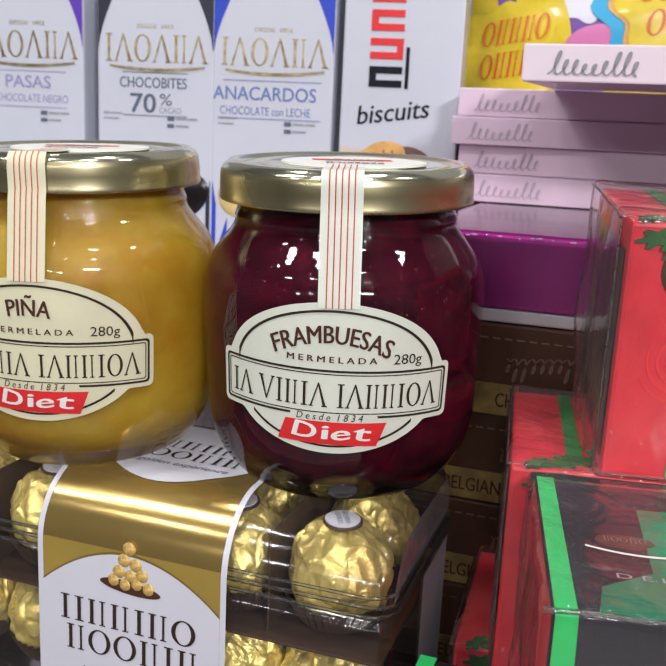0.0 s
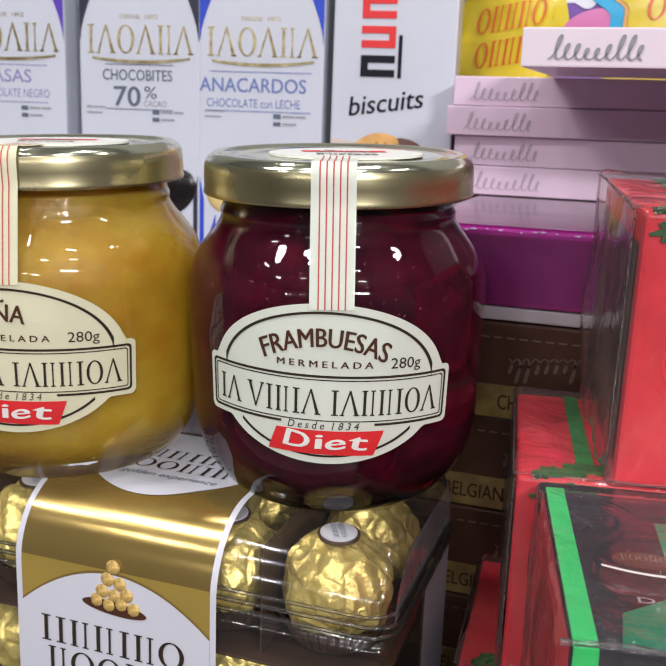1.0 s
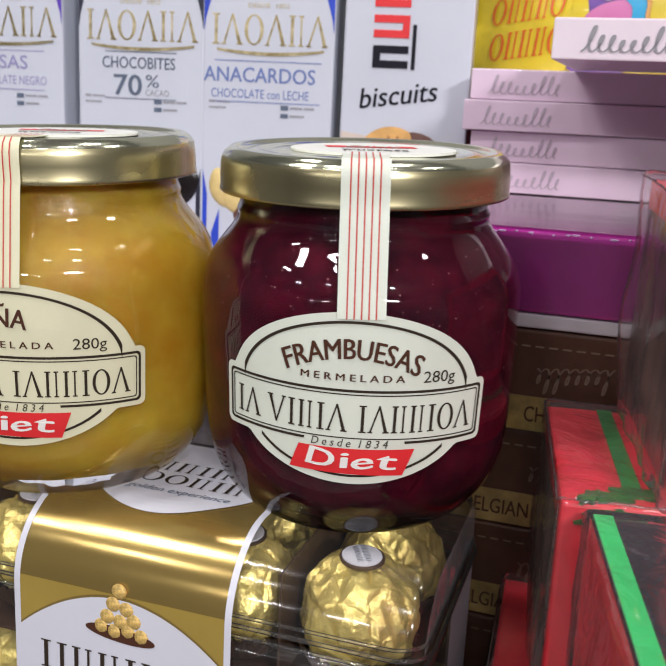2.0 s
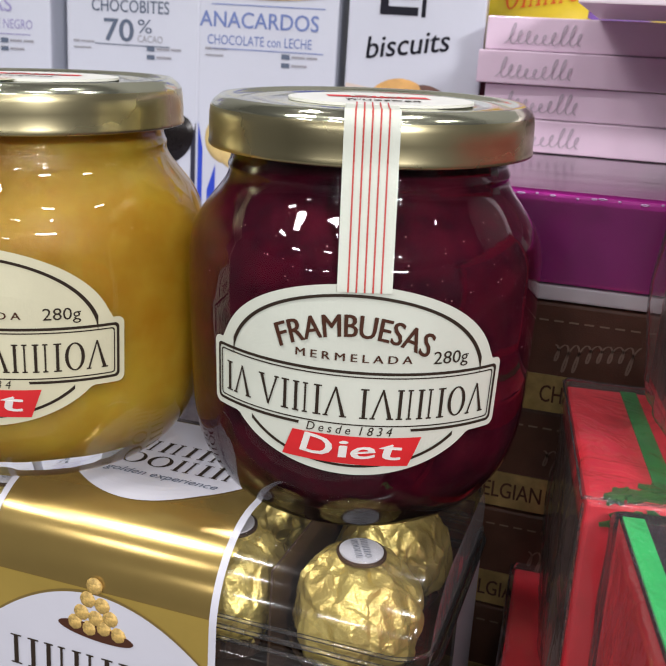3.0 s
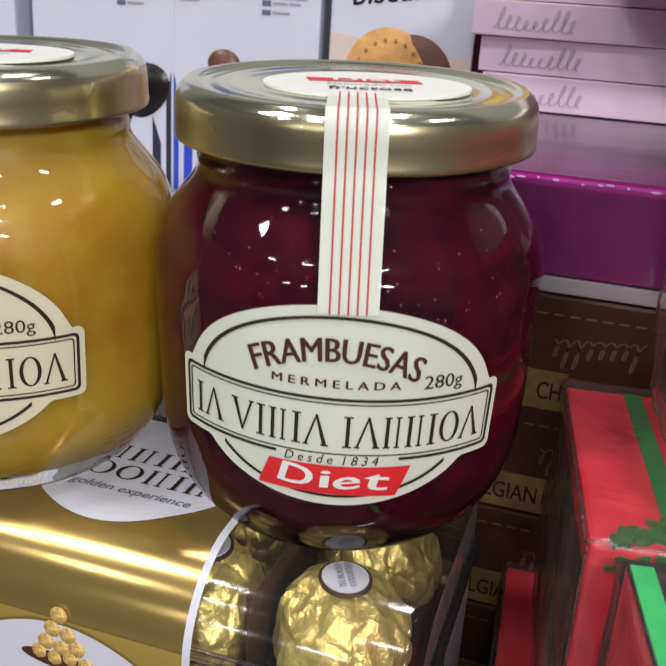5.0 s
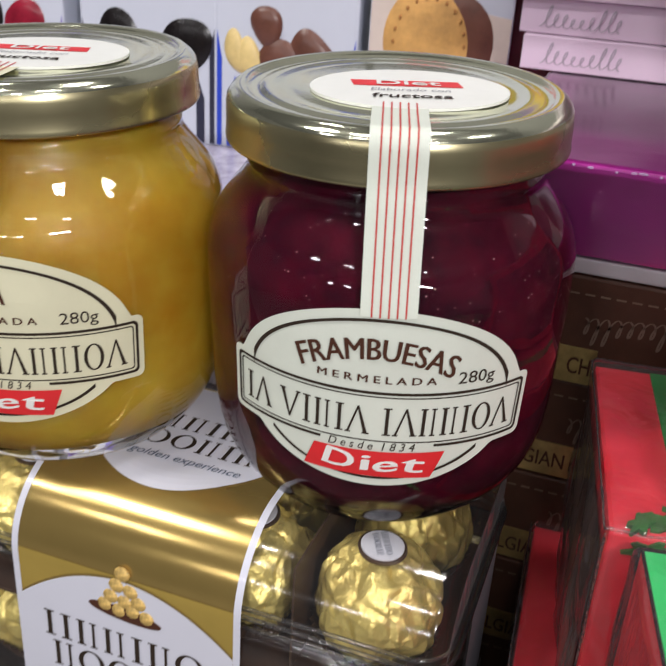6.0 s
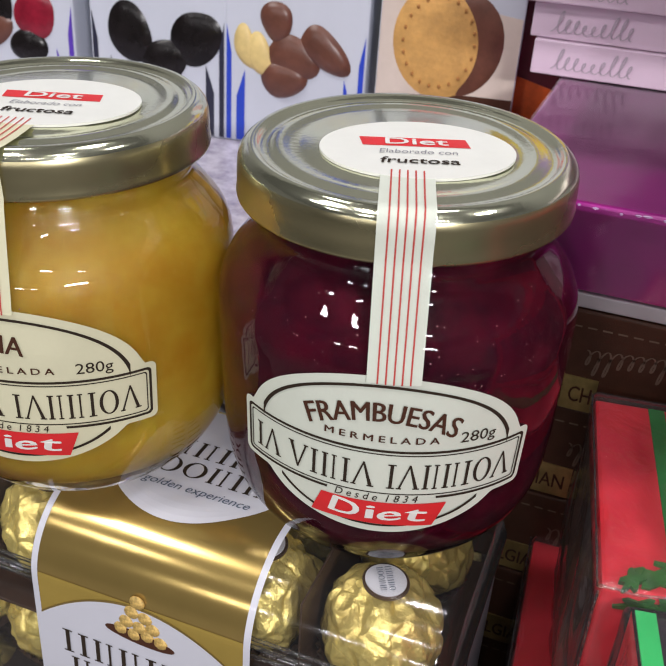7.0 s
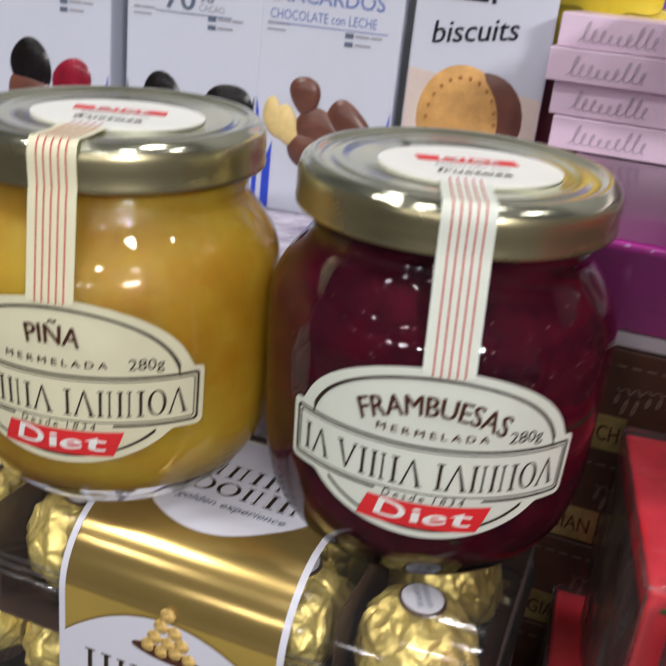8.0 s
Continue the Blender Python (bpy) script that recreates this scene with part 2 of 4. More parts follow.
def part(name, bm, mat, parent=None, label="", smooth=False, m=None):
    me = bpy.data.meshes.new(name)
    bm.to_mesh(me)
    bm.free()
    me.materials.append(mat)
    if smooth:
        me.shade_smooth()
    ob = new(name, me)
    if parent:
        ob.parent = parent
    if m is not None:
        ob.matrix_basis = m
    if label:
        ob["label"] = label
    return ob


def thing(name, m, label, category, group="", kind=""):
    ob = new(name)
    ob.empty_display_size = 0.01
    ob.matrix_basis = m
    return tagged(ob, label, category, group, kind)


def lathe(profile, n=96):
    """A turned shape: (radius, height) from bottom to top, closed on the axis where the radius is nought."""
    verts, faces, rings = [], [], []
    for r, z in profile:
        if r < 1e-6:
            rings.append([len(verts)])
            verts.append((0, 0, z))
        else:
            rings.append(list(range(len(verts), len(verts) + n)))
            verts += [(r * math.sin(2 * math.pi * k / n), -r * math.cos(2 * math.pi * k / n), z) for k in range(n)]
    for a, b in zip(rings, rings[1:]):
        for k in range(n):
            j = (k + 1) % n
            if len(a) == 1 and len(b) > 1:
                faces.append((a[0], b[j], b[k]))
            elif len(b) == 1 and len(a) > 1:
                faces.append((a[k], a[j], b[0]))
            elif len(a) > 1:
                faces.append((a[k], a[j], b[j], b[k]))
    return verts, faces


def smooth_profile(points, steps=5):
    """Catmull-Rom through the points of a profile."""
    out = []
    for i in range(len(points) - 1):
        p0, p1, p2, p3 = points[max(i - 1, 0)], points[i], points[i + 1], points[min(i + 2, len(points) - 1)]
        for s in range(steps):
            t = s / steps
            out.append(tuple(max(0 if d == 0 else -9, 0.5 * (2 * p1[d] + (p2[d] - p0[d]) * t + (2 * p0[d] - 5 * p1[d] + 4 * p2[d] - p3[d]) * t * t
                             + (3 * p1[d] - p0[d] - 3 * p2[d] + p3[d]) * t ** 3)) for d in (0, 1)))
    return out + [points[-1]]


def bevel_box(w, d, h, bevel=0.0008, seg=2, origin="front"):
    """A box whose front bottom edge's middle is the origin (x right, y back, z up)."""
    bm = bmesh.new()
    bmesh.ops.create_cube(bm, size=1)
    for v in bm.verts:
        v.co = (v.co.x * w, (v.co.y + 0.5) * d, (v.co.z + 0.5) * h)
    if bevel:
        bmesh.ops.bevel(bm, geom=bm.edges[:], offset=bevel, segments=seg, affect="EDGES", profile=0.6)
    return bm


def slab(points, y0=0.0, y1=-0.0002):
    """An even-sided piece cut from sheet: outline (x, z) anticlockwise seen from the front, from y0 out to y1."""
    n = len(points)
    verts = [(x, y1, z) for x, z in points] + [(x, y0, z) for x, z in points]
    faces = [tuple(range(n))] + [(k, n + k, n + (k + 1) % n, (k + 1) % n) for k in range(n)]
    return verts, faces


def band(us, lo, hi, off=0.0, rows=4):
    """A strip between the curves lo(u) and hi(u), at off in front of the sheet."""
    verts, faces, n = [], [], rows + 1
    for u in us:
        a, b = lo(u), hi(u)
        verts += [(u, -off, a + (b - a) * k / rows) for k in range(n)]
    for i in range(len(us) - 1):
        for k in range(rows):
            faces.append((n * i + k, n * i + n + k, n * i + n + 1 + k, n * i + 1 + k))
    return verts, faces


def steps(a, b, n):
    return [a + (b - a) * k / n for k in range(n + 1)]


def join(*pieces):
    verts, faces = [], []
    for v, f in pieces:
        k = len(verts)
        verts += list(v)
        faces += [tuple(i + k for i in q) for q in f]
    return verts, faces


def moved(piece, dx=0.0, dz=0.0, turn=0.0, sx=1.0, sz=1.0, shear=0.0, off=0.0):
    c, s = math.cos(radians(turn)), math.sin(radians(turn))
    out = []
    for x, y, z in piece[0]:
        x, z = x * sx + shear * z * sz, z * sz
        out.append((c * x - s * z + dx, y - off, s * x + c * z + dz))
    return out, piece[1]


def lettering(words, height, width=None, bold=0.0, off=0.0002):
    """Words in the built-in font in the plane of the sheet, centred, baseline at nought; cut up to bend well."""
    cu = bpy.data.curves.new("words", "FONT")
    cu.body, cu.size, cu.align_x, cu.resolution_u = words, 1.0, "CENTER", 3
    ob = new("words", cu)
    bpy.context.view_layer.update()
    me = bpy.data.meshes.new_from_object(ob.evaluated_get(bpy.context.evaluated_depsgraph_get()))
    verts = [tuple(v.co) for v in me.vertices]
    faces = [tuple(p.vertices) for p in me.polygons]
    bpy.data.objects.remove(ob)
    bpy.data.curves.remove(cu)
    bpy.data.meshes.remove(me)
    k = height / 0.70
    xs = [v[0] for v in verts]
    kx = width / (max(xs) - min(xs)) if width else k
    mid = (max(xs) + min(xs)) / 2
    sheet_of = [((x - mid) * kx, -off, y * k) for x, y, _ in verts], faces
    if bold:
        # heavier strokes: the same words again, a little to each side and a little prouder
        sheet_of = join(sheet_of, moved(sheet_of, bold * k, off=0.00003), moved(sheet_of, -bold * k, off=0.00006), moved(sheet_of, 0, 0.6 * bold * k, off=0.00009))
    return sheet_of


def plain_shape(code, w, h, off):
    """One plain shape of a wordmark: I a footed bar, H a broad bar and a narrow one, A and V an open wedge, O a ring."""
    q = lambda *pts: ([(x * w, -off, z * h) for x, z in pts], [tuple(range(len(pts)))])
    rise = lambda x0, x1, f=0.09: join(q((x0, 0), (x1, 0), (x1, 1), (x0, 1)), q((x0 - f, 0), (x0, 0), (x0, 0.05), (x0 - f, 0.05)), q((x1, 0), (x1 + f, 0), (x1 + f, 0.05), (x1, 0.05)),
                                       q((x0 - f, 0.95), (x0, 0.95), (x0, 1), (x0 - f, 1)), q((x1, 0.95), (x1 + f, 0.95), (x1 + f, 1), (x1, 1)))
    if code == "I":
        return rise(0.36, 0.64, 0.20)
    if code == "H":
        return join(rise(0.16, 0.33), rise(0.70, 0.80))
    wedge = [q((0.02, 0), (0.12, 0), (0.52, 0.93), (0.47, 1.0)), q((0.80, 0), (0.98, 0), (0.54, 1.0), (0.45, 1.0)), q((-0.04, 0), (0.20, 0), (0.20, 0.05), (-0.04, 0.05)), q((0.72, 0), (1.04, 0), (1.04, 0.05), (0.72, 0.05))]
    if code == "A":
        return join(*wedge)
    if code == "V":
        v, f = join(*wedge)
        return [(w - x, y, h - z) for x, y, z in v], f
    n, v = 24, []
    for t in (2 * math.pi * k / n for k in range(n)):
        v += [((0.5 + 0.48 * math.cos(t)) * w, -off, (0.5 + 0.5 * math.sin(t)) * h), ((0.5 + 0.31 * math.cos(t)) * w, -off, (0.5 + 0.45 * math.sin(t)) * h)]
    return v, [(2 * k, (2 * k + 2) % (2 * n), (2 * k + 3) % (2 * n), 2 * k + 1) for k in range(n)]


def mark_shapes(codes, width, height, off=0.0002, lean=0.0):
    """A wordmark as a row of plain shapes, each of its own width; a list of pieces."""
    wide = {"I": 0.46, "H": 0.74, "A": 0.84, "V": 0.84, "O": 0.84, " ": 0.34}
    unit, x, out = width / sum(wide[c] for c in codes), -width / 2, []
    for c in codes:
        if c != " ":
            out.append(moved(moved(plain_shape(c, unit * wide[c] * 0.92, height, off), x), shear=lean))
        x += unit * wide[c]
    return out


def scrawl(width, height, loops, thick=0.0003, off=0.0004, seed=0):
    """A wordmark in flowing script, as one plain looping stroke with a few tall strokes in it."""
    rg = random.Random(seed)
    tall = [1.7 if k in (0, loops - 3, loops - 2) else rg.uniform(0.75, 1.1) for k in range(loops)]
    pts, n = [], loops * 18
    for k in range(n + 1):
        t = k / 18
        hgt = tall[min(int(t), loops - 1)] * height / 1.7
        a = 2 * math.pi * t
        pts.append((-width / 2 + width * t / loops + 0.34 * width / loops * math.sin(a), 0.5 * hgt * (1 - math.cos(a))))
    v, f = [], []
    for k, (x, z) in enumerate(pts):
        p, q = pts[max(k - 1, 0)], pts[min(k + 1, n)]
        dx, dz = q[0] - p[0], q[1] - p[1]
        ln = math.hypot(dx, dz) or 1.0
        w = thick * (0.45 + 0.55 * abs(dz) / ln)
        v += [(x - dz / ln * w, -off, z + dx / ln * w), (x + dz / ln * w, -off, z - dx / ln * w)]
        if k:
            f.append((2 * k - 2, 2 * k - 1, 2 * k + 1, 2 * k))
    return moved((v, f), shear=0.3)


def put_marks(pieces, mat, parent, bend=lambda p: p, name="mark_shape"):
    for piece in pieces:
        mesh_part(name, *bend(piece), mat, parent)


def bars(rows, off=0.0003):
    """Small print that cannot be read: plain bars (x, z, width, height)."""
    return join(*[([(x, -off, z), (x + w, -off, z), (x + w, -off, z + h), (x, -off, z + h)], [(0, 1, 2, 3)]) for x, z, w, h in rows])


def ellipse_outline(a, b, n=48, cx=0.0, cz=0.0, turn=0.0):
    c, s = math.cos(radians(turn)), math.sin(radians(turn))
    return [(cx + c * a * math.cos(t) - s * b * math.sin(t), cz + s * a * math.cos(t) + c * b * math.sin(t))
            for t in (2 * math.pi * k / n for k in range(n))]


def dome(a, b, h, cx=0.0, cz=0.0, turn=0.0, n=28, rings=6, lump=0.0, seed=0, bend=0.0):
    """A low raised oval printed picture piece, h proud of the sheet."""
    rng = random.Random(seed)
    ph = [rng.uniform(0, 6.28) for _ in range(3)]
    verts, faces = [(cx, -h, cz)], []
    c, s = math.cos(radians(turn)), math.sin(radians(turn))
    for i in range(1, rings + 1):
        t = i / rings
        for k in range(n):
            al = 2 * math.pi * k / n
            w = 1 + lump * (math.sin(2 * al + ph[0]) + 0.6 * math.sin(3 * al + ph[1]))
            x, z = a * w * t * math.cos(al), b * w * t * math.sin(al)
            x += bend * a * (z / b) ** 2
            verts.append((cx + c * x - s * z, -h * math.sqrt(max(0, 1 - t * t)) - 0.0002, cz + s * x + c * z))
    for k in range(n):
        faces.append((0, 1 + k, 1 + (k + 1) % n))
    for i in range(rings - 1):
        for k in range(n):
            a0, a1 = 1 + i * n + k, 1 + i * n + (k + 1) % n
            faces.append((a0, a0 + n, a1 + n, a1))
    return verts, faces


# ---- the unseen room, and the display ----
def plain_wall(name, w, d, h, at, mat, label):
    bm = bmesh.new()
    bmesh.ops.create_cube(bm, size=1)
    for v in bm.verts:
        v.co = (v.co.x * w, v.co.y * d, v.co.z * h)
    return tagged(part(name, bm, mat, m=Matrix.Translation(at)), label, "wall" if "wall" in name else name.split("_")[0], kind="structure")


# Unseen room added round the display to shape reflections and bounced light.
plain_wall("floor", 6.4, 6.4, 0.1, (0, -0.5, -1.15), FLOOR, "unseen grey floor that closes the room")
plain_wall("ceiling", 6.4, 6.4, 0.1, (0, -0.5, 1.75), CEIL, "unseen ceiling, toned dark for reflections")
plain_wall("wall_north", 6.4, 0.1, 2.8, (0, 1.05, 0.3), WALL, "unseen wall behind the display, toned dark for reflections")
plain_wall("wall_south", 6.4, 0.1, 2.8, (0, -3.65, 0.3), WALL, "unseen wall, toned dark for reflections")
plain_wall("wall_west", 0.1, 6.2, 2.8, (-3.15, -0.5, 0.3), WALL, "unseen wall, toned dark for reflections")
plain_wall("wall_east", 0.1, 6.2, 2.8, (3.15, -0.5, 0.3), WALL, "unseen wall, toned dark for reflections")

Z0 = -0.0815
bm = bevel_box(1.9, 0.80, 0.03, 0.004)
tagged(part("display_shelf", bm, SHELF, m=pose(-0.1, 0.16, Z0 - 0.03)), "dark shelf board that carries the sweets", "shelf", kind="structure")
bm = bevel_box(1.8, 0.70, 1.0, 0.004)
tagged(part("shelf_base", bm, SHELF, m=pose(-0.1, 0.22, Z0 - 1.03)), "dark closed base under the shelf board", "shelf", kind="structure")
bm = bevel_box(0.166, 0.072, 0.0415, 0.001)
tagged(part("display_step", bm, SHELF, m=pose(-0.094, 0.2500, Z0)), "dark riser under the box of chocolates", "riser", kind="structure")

# ---- jam jars ----
LBL_R = 0.0421
BODY = [(0.0, 0.004), (0.018, 0.0032), (0.0255, 0.0012), (0.0285, 0.0), (0.0315, 0.0012), (0.0355, 0.0055), (0.0388, 0.0112), (0.0406, 0.0175),
        (0.0414, 0.025), (0.0417, 0.036), (0.0420, 0.046), (0.0421, 0.053), (0.0421, 0.0580), (0.0418, 0.0612), (0.0409, 0.0645), (0.0393, 0.0677),
        (0.0369, 0.0709), (0.0346, 0.0738), (0.0332, 0.0760), (0.0327, 0.0777), (0.0329, 0.0788), (0.0325, 0.0798), (0.0321, 0.0815), (0.0323, 0.0860), (0.0319, 0.0914), (0.0, 0.0915)]


def jar_r(z):
    """The outer radius of the jar at height z."""
    for (r0, z0), (r1, z1) in zip(BODY[3:], BODY[4:]):
        if z <= z1:
            return r0 + (r1 - r0) * max(0.0, z - z0) / (z1 - z0)
    return BODY[-2][0]


def wrapped(piece, r):
    """Bends a sheet round the jar, close on its glass; the sheet's middle faces -y."""
    out = []
    for x, y, z in piece[0]:
        rr = jar_r(z) + 0.0004 - y
        out.append((rr * math.sin(x / r), -rr * math.cos(x / r), z))
    return out, piece[1]


def jar_label(jar, fruit, paper, fruit_width, slip=0.0, lift=0.0):
    """The oval label with its banner, lettering and red panel, bent round the jar; heights from the jar's base."""
    zc, a, b = 0.0390, 0.0322, 0.0211
    zt, zb, half = 0.0432, 0.0273, 0.0346

    def askew(piece):
        """Stuck on slightly turned, clockwise seen from the front."""
        return wrapped(([(x + slip + 0.026 * (z - zc), y, z + lift - 0.026 * x) for x, y, z in piece[0]], piece[1]), LBL_R)

    def arch(u, k=1.0):
        return k * b * math.sqrt(max(0, 1 - (u / (k * a)) ** 2)) if abs(u) < k * a else 0.0

    def turned(u, rc=0.0017):
        over = min(rc, max(0.0, abs(u) - (half - rc)))
        return rc - math.sqrt(rc * rc - over * over)

    def top(u, d=0.0):
        ban = zt - turned(u) if abs(u) <= half - d else zc
        return max(zc + arch(u, 1 - d / b), ban)

    def low(u, d=0.0):
        ban = zb + turned(u) if abs(u) <= half - d else zc
        return min(zc - arch(u, 1 - d / b), ban)

    us = sorted(set(steps(-half, half, 76) + [k * (half - 0.0017 * f) for k in (-1, 1) for f in (0.04, 0.12, 0.3, 0.55, 0.8, 1.0)]))
    sheet = mesh_part("label", *askew(band(us, low, top, 0.0)), paper, jar)
    ins = 0.0019
    oval = [u for u in steps(-(a - ins), a - ins, 120)]
    arcs = []
    for sgn in (1, -1):
        zlim = zt + 0.0003 if sgn > 0 else zb - 0.0003
        keep = [u for u in oval if sgn * (zc + sgn * arch(u, 1 - ins / b) - zlim) > 0.0]
        arcs.append(band(keep, lambda u: zc + sgn * arch(u, 1 - (ins + 0.00062) / b), lambda u: zc + sgn * arch(u, 1 - ins / b), 0.00012))
    frames = []
    for d, t, rc in ((0.0013, 0.00065, 0.0012), (0.0024, 0.00030, 0.0008)):
        def outline(k):
            h, z0, z1, r = half - d - k, zb + d + k, zt - d - k, rc - k * 0.5
            pts = []
            for cx, cz, a0 in ((h - r, z1 - r, 0), (-h + r, z1 - r, 90), (-h + r, z0 + r, 180), (h - r, z0 + r, 270)):
                pts += [(cx + r * math.cos(radians(a0 + 15 * q)), cz + r * math.sin(radians(a0 + 15 * q))) for q in range(7)]
                far = {0: (-h + r, z1), 180: (h - r, z0)}.get(a0)
                if far:
                    pts += [(pts[-1][0] + (far[0] - pts[-1][0]) * q / 40, far[1]) for q in range(1, 40)]
            return pts
        outer, inner = outline(0.0), outline(t)
        m = len(outer)
        quads = [(q, m + q, m + (q + 1) % m, (q + 1) % m) for q in range(m) if not (d < 0.002 and outer[q][1] < zc and abs(outer[q][0]) < 0.0125)]
        frames.append(([(x, -0.00013, z) for x, z in outer + inner], quads))
    mesh_part("printed_border", *askew(join(*arcs, *frames)), INK, sheet)
    word = lettering(fruit, 0.0048, fruit_width, 0.016)
    bent = [(x * (1 + 24 * z) - 0.0006, y, z + 0.0493 - 18 * x * x) for x, y, z in word[0]]
    mesh_part("fruit_name", *askew((bent, word[1])), INK_BROWN, sheet)
    word = lettering("M E R M E L A D A", 0.0017, 0.0240, 0.02)
    mesh_part("kind_name", *askew(moved(word, -0.0004, 0.0440)), INK_BROWN, sheet)
    mesh_part("weight", *askew(moved(lettering("280g", 0.0028, 0.0082), 0.0203, 0.0437)), INK, sheet)
    put_marks([moved(q, 0.0, 0.0314) for q in mark_shapes("IA VIHIA IAHHIOA", 0.0612, 0.0068)], INK, sheet, askew)
    mesh_part("year_line", *askew(moved(lettering("D e s d e  1 8 3 4", 0.0020, 0.0180), dx=-0.0004, dz=0.0276, shear=0.2)), INK, sheet)
    red = band(steps(-0.0136, 0.0142, 20), lambda u: 0.0206 - 0.012 * u, lambda u: 0.0272 + 0.004 * u, 0.0002)
    red = ([(x + 0.12 * (z - 0.024)*3, y, z) for x, y, z in red[0]], red[1])
    panel = mesh_part("red_panel", *askew(red), RED_INK, sheet)
    # the word on the red panel, its letters set loosely as by a brush
    for letter, x, turn, tall, wide in (("D", -0.0074, -7, 0.0046, 0.0062), ("i", -0.0014, 3, 0.0042, 0.0016), ("e", 0.0030, 7, 0.0042, 0.0050), ("t", 0.0084, -5, 0.0046, 0.0048)):
        mesh_part("diet_letter", *askew(moved(lettering(letter, tall, wide, 0.035, 0.00035), x, 0.0222, turn, shear=0.12)), WHITE_INK, panel)
    return sheet


def seal_strap(jar, paper):
    """The striped paper seal from the label over the lid to its middle."""
    path = [(0.0424, 0.0598), (0.0422, 0.0615), (0.0416, 0.0645), (0.0408, 0.0690), (0.0399, 0.0740), (0.0390, 0.0790), (0.0383, 0.0826),
            (0.0377, 0.0847), (0.0377, 0.0889), (0.0376, 0.0914), (0.0370, 0.0933), (0.0357, 0.0945), (0.0330, 0.0943), (0.0290, 0.0941), (0.0240, 0.0940), (0.0165, 0.0941)]

    def strip(x0, x1, off):
        verts, faces = [], []
        for i, (r, z) in enumerate(path):
            p, q = path[max(i - 1, 0)], path[min(i + 1, len(path) - 1)]
            tx, tz = q[0] - p[0], q[1] - p[1]
            ln = math.hypot(tx, tz)
            nr, nz = tz / ln, -tx / ln
            for k in range(5):
                x = x0 + (x1 - x0) * k / 4
                rr = r + off * nr
                sag = 0.0 if i > 10 else rr - math.sqrt(max(0, rr * rr - x * x))
                verts.append((x, -(rr - sag), z + off * nz))
        for i in range(len(path) - 1):
            for k in range(4):
                faces.append((5 * i + k, 5 * i + k + 1, 5 * i + k + 6, 5 * i + k + 5))
        return verts, faces

    s = mesh_part("seal_strap", *strip(-0.0055, 0.0055, 0.0003), paper, jar, "cream paper seal with thin red lines", smooth=True)
    for k in range(5):
        x = -0.0033 + k * 0.00165
        mesh_part("red_line", *strip(x - 0.00016, x + 0.00016, 0.00045), LINE_RED, s)


def lid_parts(jar, label_turn):
    prof = [(0.0, 0.0937), (0.0222, 0.0937), (0.0230, 0.0935), (0.0262, 0.0934), (0.0270, 0.0937), (0.0290, 0.0937), (0.0298, 0.0934), (0.0318, 0.0933), (0.0326, 0.0938),
            (0.0334, 0.0943), (0.0346, 0.0943), (0.0352, 0.0938), (0.0360, 0.0932), (0.0368, 0.0921), (0.0371, 0.0904), (0.0372, 0.0879), (0.0372, 0.0847), (0.0374, 0.0841), (0.0373, 0.0835), (0.0366, 0.0833), (0.0360, 0.0839), (0.0358, 0.0889), (0.0, 0.0894)]
    prof = prof[::-1]
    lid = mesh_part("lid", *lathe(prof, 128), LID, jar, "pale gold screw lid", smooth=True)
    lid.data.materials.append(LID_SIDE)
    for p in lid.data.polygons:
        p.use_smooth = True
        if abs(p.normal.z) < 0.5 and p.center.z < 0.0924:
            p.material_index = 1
    oval = ellipse_outline(0.0210, 0.0168, 64)
    v = [(x, y, 0.0944) for x, y in oval] + [(x, y, 0.0938) for x, y in oval]
    n = len(oval)
    f = [tuple(range(n))] + [(k, n + k, n + (k + 1) % n, (k + 1) % n) for k in range(n)]
    lab = mesh_part("lid_label", v, f, WHITE_P, lid, "white oval paper label", m=pose(0.002, -0.0035, 0, 0, 0, label_turn))

    def flat(piece):
        return [(x, z, 0.0945 - y) for x, y, z in piece[0]], piece[1]

    mesh_part("lid_red_panel", *flat(moved(bars([(-0.0116, 0.0008, 0.0232, 0.0050)], 0.0), shear=-0.15)), RED_INK, lid, m=pose(0.002, -0.0035, 0, 0, 0, label_turn))
    mesh_part("lid_diet_word", *flat(moved(lettering("Diet", 0.0036, 0.0135, 0.02, 0.0001), dz=0.0016)), WHITE_INK, lid, m=pose(0.002, -0.0035, 0, 0, 0, label_turn))
    for word, tall, wide, heavy, z in (("Elaborado con", 0.0023, 0.0165, 0.0, -0.0036), ("fructosa", 0.0030, 0.0165, 0.012, -0.0092)):
        mesh_part("lid_word", *flat(moved(lettering(word, tall, wide, heavy, 0.0001), dz=z, shear=0.12)), INK if heavy else INK_GREY, lid, m=pose(0.002, -0.0035, 0, 0, 0, label_turn))


